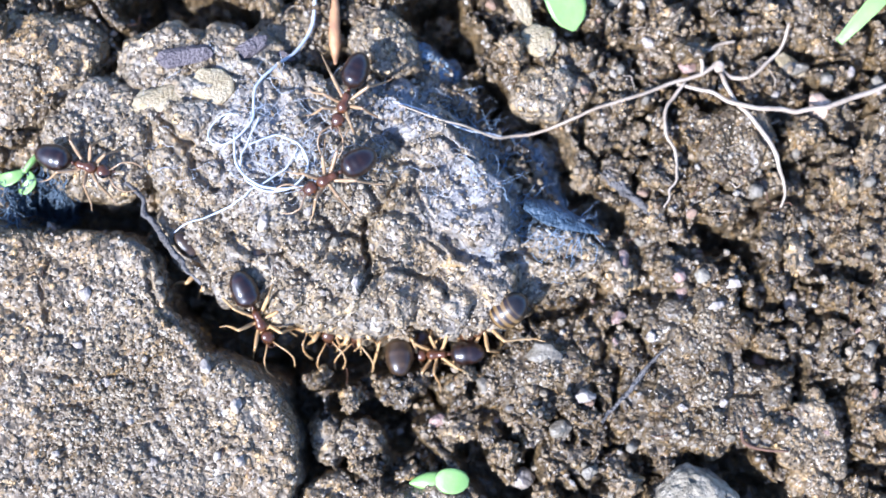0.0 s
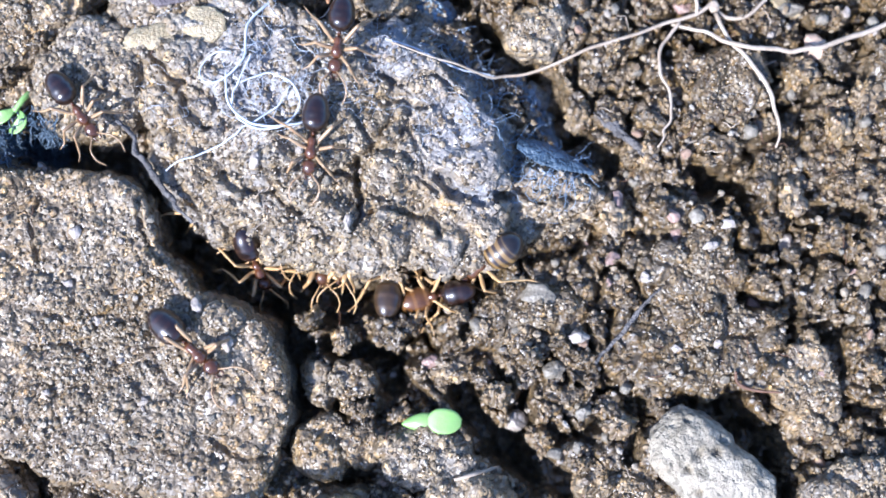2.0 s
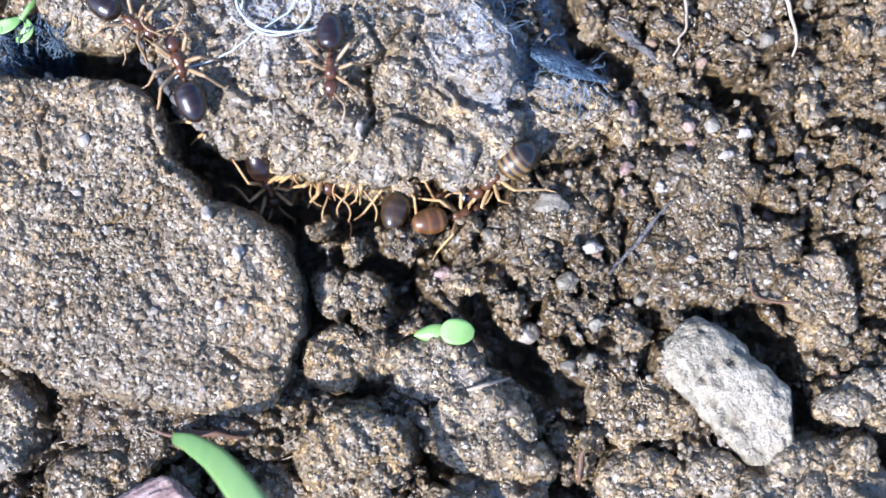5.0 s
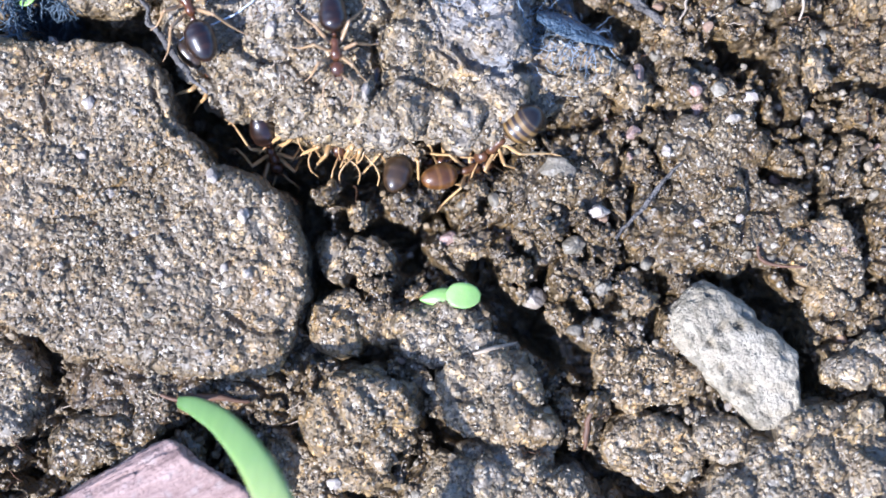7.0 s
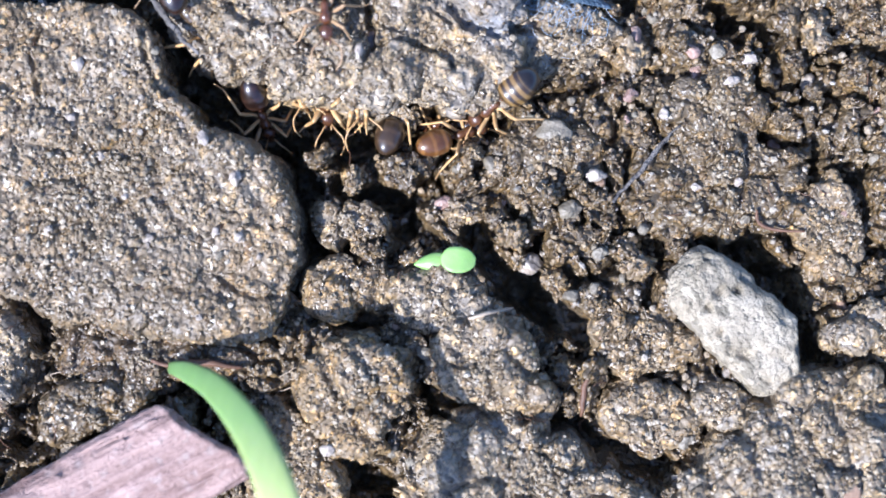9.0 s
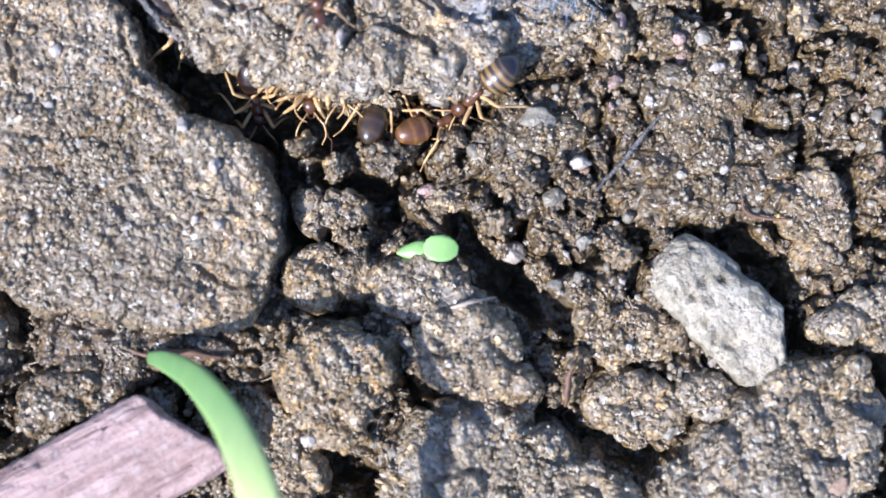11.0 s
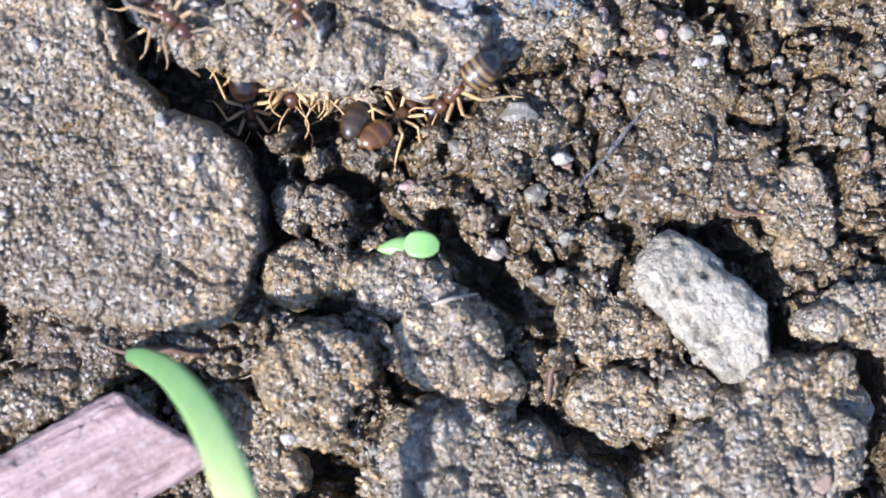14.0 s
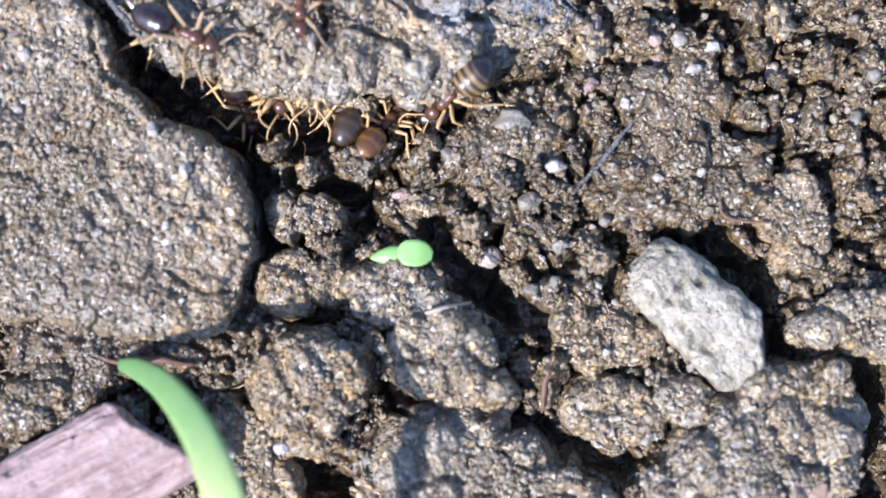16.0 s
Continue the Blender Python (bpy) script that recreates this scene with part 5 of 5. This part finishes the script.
def make_ant(label, gaster_mat, body_mat, leg_mat, seed, big=1.0, swell=1.0, spread_legs=1.0, angles=(50, 96, 142), stout=1.0):
    """An ant facing +x; its middle is the origin, its feet stand 0.62 below."""
    rng = np.random.RandomState(seed)
    ob = tagged(new("ant"), label, "ant", "ants of the nest")
    ob.scale = (1, 1, 1)
    k = lambda shape: (np.asarray(shape[0]) * big, shape[1])
    fore = lambda shape: ((np.asarray(shape[0]) + (0.8, 0, 0)) * (0.74, 0.8, 0.8) * big - (0.8 * big, 0, 0), shape[1])
    head = part("head", fore(lathe([(0.70, 0.10, 0.08, 0.0), (0.76, 0.23, 0.18, 0.0), (0.90, 0.34, 0.26, 0.0), (1.08, 0.365, 0.28, -0.01), (1.26, 0.32, 0.25, -0.03), (1.42, 0.24, 0.18, -0.07), (1.52, 0.14, 0.1, -0.1)], 18)), body_mat, ob)
    for s in (1, -1):
        v, f = ball(1)
        part("eye", fore((v * (0.1, 0.06, 0.09) + (1.14, 0.31 * s, 0.09), f)), EYE, head, "black eye")
        part("mandible", fore(tube([(1.48, 0.14 * s, -0.1), (1.64, 0.15 * s, -0.12), (1.75, 0.03 * s, -0.13)], [0.06, 0.05, 0.02], 6)), body_mat, head)
        w, e = rng.uniform(-10, 10), rng.uniform(-12, 12)
        a, b = math.radians(38 + w), math.radians(10 + w + e)
        p0 = np.array((1.40, 0.15 * s, 0.08))
        p1 = p0 + 0.85 * np.array((math.cos(a), math.sin(a) * s, 0.32))
        p2 = p1 + 0.55 * np.array((math.cos(b), math.sin(b) * s, -0.25))
        p3 = p2 + 0.55 * np.array((math.cos(b - 0.5), math.sin(b - 0.5) * s, -0.35))
        part("antenna", fore(tube([p0, (p0 + p1) / 2 + (0, 0, 0.05), p1, p2, p3], [0.035, 0.045, 0.042, 0.04, 0.045, 0.03], 6)), leg_mat, ob)
    part("thorax", fore(lathe([(0.70, 0.10, 0.09, 0.0), (0.60, 0.22, 0.19, 0.03), (0.42, 0.30, 0.28, 0.06), (0.20, 0.28, 0.29, 0.09), (0.02, 0.20, 0.20, 0.04), (-0.14, 0.20, 0.21, 0.05), (-0.34, 0.22, 0.25, 0.05), (-0.50, 0.17, 0.18, -0.02), (-0.58, 0.08, 0.08, -0.08)][::-1], 16)), body_mat, ob)
    part("petiole", fore(lathe([(-0.52, 0.07, 0.06, -0.1), (-0.62, 0.10, 0.14, -0.04), (-0.70, 0.11, 0.20, 0.0), (-0.80, 0.08, 0.08, -0.06), (-0.9, 0.08, 0.08, -0.05)][::-1], 12)), body_mat, ob)
    g = []
    for i, (x, w) in enumerate(((-0.80, 0.10), (-0.86, 0.25), (-0.97, 0.40), (-1.15, 0.515), (-1.18, 0.505), (-1.36, 0.55), (-1.54, 0.545), (-1.57, 0.535), (-1.78, 0.51), (-1.97, 0.44), (-2.0, 0.425), (-2.15, 0.34), (-2.27, 0.21), (-2.34, 0.05))):
        g.append((-1.5 + (x + 1.5) * (1 + 0.4 * (swell - 1)), w * swell, w * 0.92 * swell, 0.02))
    part("gaster", k(lathe(g[::-1], 24)), gaster_mat, ob)
    legs = []
    for s in (1, -1):
        for (hip, length), angle in zip(HIPS, angles):
            v, f = k(leg_shape(angle + rng.uniform(-14, 14), 0.78 * length * rng.uniform(0.92, 1.06) * spread_legs, rng.uniform(0.8, 1.3), s, stout=stout))
            leg = part("leg", (v, f), leg_mat, ob)
            leg.location = Vector(((0.74 * hip - 0.2) * big, 0.16 * s * big, -0.06 * big)) * MM
            legs.append((leg, s, hip))
    return ob, legs


def ant_pose(gx, gy, z, yaw, pitch=0.0, roll=0.0, big=1.0):
    """The pose of an ant whose gaster's middle is over gx, gy; pitch lifts the head."""
    turn = pose(0, 0, 0, 0, 0, yaw) @ pose(0, 0, 0, roll, -pitch, 0)
    return Matrix.Translation(Vector((gx, gy, z)) * MM) @ turn @ pose(1.5 * big * MM, 0, 0)


def stand(x, y, yaw, lift=0.62):
    """The height at which an ant stands, from the soil below its gaster, middle and head."""
    c, s = math.cos(math.radians(yaw)), math.sin(math.radians(yaw))
    return max(top(x, y, 0.35) - 0.05, top(x + 1.5 * c, y + 1.5 * s, 0.35) - 0.1, top(x + 2.6 * c, y + 2.6 * s, 0.3) - 0.15) + lift


DARK = "dark glossy ant with red-brown thorax"
ANT_UPPER, LEGS_UPPER = make_ant(DARK + " on the clod", GASTER, BODY, LEG, 1, 0.88)
ANT_MIDDLE, LEGS_MIDDLE = make_ant(DARK + " walking down the clod", GASTER, BODY, LEG, 2, 0.9)
ANT_SIDE, LEGS_SIDE = make_ant(DARK + " on a side clod", GASTER, BODY, LEG, 3, 0.88)
ANT_ROAMER, LEGS_ROAMER = make_ant(DARK + " roaming over the big clod", GASTER, BODY, LEG, 4, 1.0)
ANT_DIVER, LEGS_DIVER = make_ant("dark brown ant head down in the crevice", GASTER, BODY, PALE_LEG, 5, 0.92)
ANT_PLUMP, LEGS_PLUMP = make_ant("plump brown ant with its gaster out of the crevice", BROWN, AMBER_BODY, PALE_LEG, 6, 0.98)
ANT_DUSKY, LEGS_DUSKY = make_ant("reddish dark ant lying along the crevice", GASTER, BODY, PALE_LEG, 7, 0.85)
ANT_AMBER, LEGS_AMBER = make_ant("amber ant squeezing along the crevice", AMBER, AMBER_BODY, PALE_LEG, 8, 0.9)
ANT_STRIPED, LEGS_STRIPED = make_ant("swollen ant with brown and tan striped gaster", STRIPED, AMBER_BODY, PALE_LEG, 9, 0.98, 1.18)
CREVICE = [(-2.7, 7.6, 0.85, -88, -17, 0.95, (8, 20, 60)), (-2.2, 7.9, 0.9, -108, -18, 0.85, (14, 52, 90)), (-4.0, 7.3, 0.7, -78, -18, 0.9, (40, 70, 120)), (-5.2, 7.9, 0.85, -64, -18, 0.95, (6, 50, 80)), (-6.2, 8.4, 0.9, -50, -20, 0.95, (25, 60, 95)), (-8.6, 9.1, 0.7, -52, -18, 0.85, (20, 65, 90))]
HIDDEN = []
for i, (x, y, z, yaw, pitch, big, angles) in enumerate(CREVICE):
    a, legs = make_ant("amber ant deep in the crevice, legs sprawling", BROWN, AMBER_BODY, PALE_LEG, 20 + i, big, 0.8, 1.0, angles, 1.45)
    a.matrix_world = ant_pose(x, y, z, yaw, pitch, 0, big)
    HIDDEN.append((a, legs, ant_pose(x, y, z, yaw, pitch, 0, big)))


# ---- what moves ----
def swing(legs, start, end, period, reach, moves=()):
    """Tripod gait: each leg swings about its hip while its ant walks."""
    for i, (leg, side, hip) in enumerate(legs):
        at = leg.location.copy()
        phase = math.pi * (i % 2) + (math.pi if side < 0 else 0)
        rows = [(0.0, Matrix.Translation(at))]
        for k in range(int((end - start) / (period / 4)) + 1):
            t = start + k * period / 4
            a = phase + 2 * math.pi * (t - start) / period
            rows.append((t, Matrix.Translation(at) @ pose(0, 0, 0, side * 9 * max(0, math.cos(a)), 0, side * reach * math.sin(a))))
        rows.append((16.0, Matrix.Translation(at)))
        walk(leg, [r for r in rows if r[0] <= 16.0])


def fidget(legs, seed, step, reach):
    """Slow stirring of the legs of an ant that stays where it is."""
    rng = np.random.RandomState(seed)
    for leg, side, hip in legs:
        at = leg.location.copy()
        walk(leg, [(t, Matrix.Translation(at) @ pose(0, 0, 0, rng.uniform(-reach, reach) * 0.6, 0, rng.uniform(-reach, reach))) for t in np.arange(0.0, 16.01, step)])


def over_soil(ant, rows, big=1.0):
    """Walks an ant over the soil: seconds, its gaster's place, its heading and, where it dips, its pitch."""
    keys = []
    for t, x, y, yaw, *dip in rows:
        z = top(x, y, 0.35) + 0.75 * big if dip else stand(x, y, yaw, 0.62 * big)
        keys.append((t, ant_pose(x, y, z, yaw, dip[0] if dip else 0.0, 0, big)))
    walk(ant, keys)


def held(ant, rows, big=1.0):
    walk(ant, [(t, ant_pose(x, y, z, yaw, pitch, 0, big)) for t, x, y, z, yaw, pitch in rows])


def motions():
    over_soil(ANT_UPPER, [(0.0, -2.5, 15.1, -110), (1.5, -2.7, 14.9, -97), (3.5, -2.7, 14.8, -100), (8.0, -2.6, 15.2, -96), (16.0, -2.5, 15.4, -100)], 0.88)
    over_soil(ANT_MIDDLE, [
        (0.0, -2.4, 11.8, -151), (0.5, -2.9, 12.1, -129), (1.0, -3.5, 11.9, -99), (1.5, -3.7, 11.5, -90), (2.0, -3.6, 11.3, -97),
        (2.5, -3.5, 11.2, -90), (3.5, -3.3, 11.0, -87), (4.0, -3.4, 11.0, -92), (5.0, -3.5, 10.8, -89), (7.3, -3.6, 10.1, -85),
        (8.0, -3.6, 10.1, -87), (9.2, -3.7, 10.0, -86), (11.3, -3.3, 9.9, -85), (12.5, -3.4, 9.7, -87), (16.0, -2.8, 9.7, -90)], 0.9)
    over_soil(ANT_SIDE, [
        (0.0, -13.4, 12.1, -16), (1.0, -12.9, 12.0, -26), (1.5, -12.8, 12.2, -50), (2.0, -12.8, 12.3, -53), (2.4, -12.7, 12.1, -44),
        (2.9, -12.2, 11.8, -14), (3.5, -12.2, 11.8, -22), (4.0, -12.1, 11.7, -25), (5.0, -11.5, 11.9, -30), (7.5, -11.0, 12.4, 10), (10.0, -10.4, 13.2, 35), (16.0, -9.8, 13.9, 40)], 0.88)
    over_soil(ANT_ROAMER, [
        (0.0, -20.6, 8.6, -22), (0.5, -17.1, 7.2, -30), (1.0, -14.6, 6.3, -32), (1.5, -12.1, 5.5, -18), (2.0, -8.8, 3.8, -42),
        (2.4, -8.5, 3.5, 0), (2.8, -7.5, 4.7, 10, -22), (3.0, -7.0, 4.8, 32, -38), (3.2, -6.6, 4.95, 60, -45), (3.5, -6.5, 4.9, 70, -45), (4.0, -6.6, 4.9, 86, -30),
        (4.4, -7.2, 5.6, 110), (4.8, -8.1, 7.9, 106), (5.2, -8.5, 8.8, 111), (7.3, -8.2, 9.4, 110), (8.0, -8.6, 9.6, 104),
        (8.6, -8.9, 9.5, 105), (9.2, -8.9, 9.8, 98), (10.0, -9.0, 10.5, 76), (10.6, -9.2, 11.3, 22), (11.3, -9.6, 11.3, -18),
        (12.5, -9.3, 10.3, -34), (13.8, -8.7, 9.1, -42), (14.4, -8.4, 8.7, -39), (15.0, -8.1, 8.3, -27), (16.0, -7.7, 8.2, -24)])
    held(ANT_DIVER, [
        (0.0, -6.5, 7.3, 1.5, -66, -16), (1.5, -6.2, 7.1, 1.3, -72, -22), (2.0, -6.2, 6.75, 0.8, -72, -40), (2.5, -6.2, 6.5, 0.4, -74, -48), (5.0, -6.2, 6.4, 0.3, -76, -48), (9.0, -6.3, 6.3, 0.3, -75, -48),
        (11.3, -5.6, 6.4, 0.4, -88, -48), (13.0, -5.3, 6.0, 0.3, -90, -50), (14.4, -5.3, 6.0, 0.3, -82, -50), (16.0, -5.3, 6.2, 0.3, -72, -48)], 0.92)
    held(ANT_PLUMP, [(0.0, -1.0, 4.9, -0.1, 93, -22), (5.0, -1.3, 4.8, -0.1, 76, -22), (9.0, -1.5, 4.9, -0.1, 74, -22), (13.0, -1.4, 4.8, -0.1, 72, -22), (16.0, -1.4, 4.9, -0.1, 67, -22)], 0.98)
    held(ANT_DUSKY, [(0.0, 1.5, 5.0, 0.1, -177, -14), (1.5, 1.4, 5.0, 0.1, -173, -14), (3.5, 1.5, 5.2, -0.5, -165, -16), (5.0, 1.4, 5.4, -0.8, -180, -16), (9.0, 1.4, 5.4, -0.8, -180, -16), (13.0, 1.4, 5.3, -0.7, -190, -16), (16.0, 1.6, 5.3, -0.6, -185, -16)], 0.85)
    held(ANT_AMBER, [(0.0, -0.2, 5.6, -1.3, 60, -10), (1.5, -0.1, 5.2, -0.9, 35, -8), (2.4, 0.0, 4.6, -0.1, 12, -14), (4.0, -0.1, 4.5, 0.1, 14, -16), (5.0, 0.0, 4.4, 0.1, 13, -16), (7.3, 0.2, 4.8, 0.0, 16, -18), (8.0, 0.4, 4.9, 0.0, 19, -18), (9.2, 0.1, 4.6, 0.0, 20, -18), (11.3, 0.0, 4.6, 0.0, 20, -18), (12.6, -0.3, 4.4, 0.1, 26, -18), (13.8, -0.6, 4.3, 0.1, 40, -22), (15.0, -0.8, 4.2, 0.0, 55, -30), (16.0, -0.6, 4.3, 0.0, 55, -30)], 0.9)
    held(ANT_STRIPED, [(0.0, 3.0, 6.6, 1.0, -145, -30), (5.0, 3.1, 6.55, 1.0, -143, -30), (9.0, 3.05, 6.5, 1.0, -145, -30), (13.0, 3.0, 6.45, 1.0, -141, -30), (16.0, 3.0, 6.45, 1.0, -143, -30)])
    swing(LEGS_ROAMER, 0.3, 5.1, 0.4, 20)
    fidget(LEGS_MIDDLE, 51, 0.5, 12)
    fidget(LEGS_SIDE, 52, 0.6, 12)
    fidget(LEGS_DIVER, 53, 0.8, 9)
    fidget(LEGS_PLUMP, 54, 1.0, 7)
    fidget(LEGS_AMBER, 55, 0.7, 10)
    fidget(LEGS_STRIPED, 56, 1.6, 6)
    fidget(LEGS_DUSKY, 57, 0.9, 8)
    for i, (ant, legs, m) in enumerate(HIDDEN):
        rng = np.random.RandomState(70 + i)
        walk(ant, [(t, m @ pose(rng.uniform(-0.12, 0.12) * MM, rng.uniform(-0.12, 0.12) * MM, 0, rng.uniform(-5, 5), rng.uniform(-5, 5), rng.uniform(-12, 12))) for t in np.arange(0.0, 16.01, 1.0)])
        fidget(legs, 80 + i, 0.8, 12)


motions()
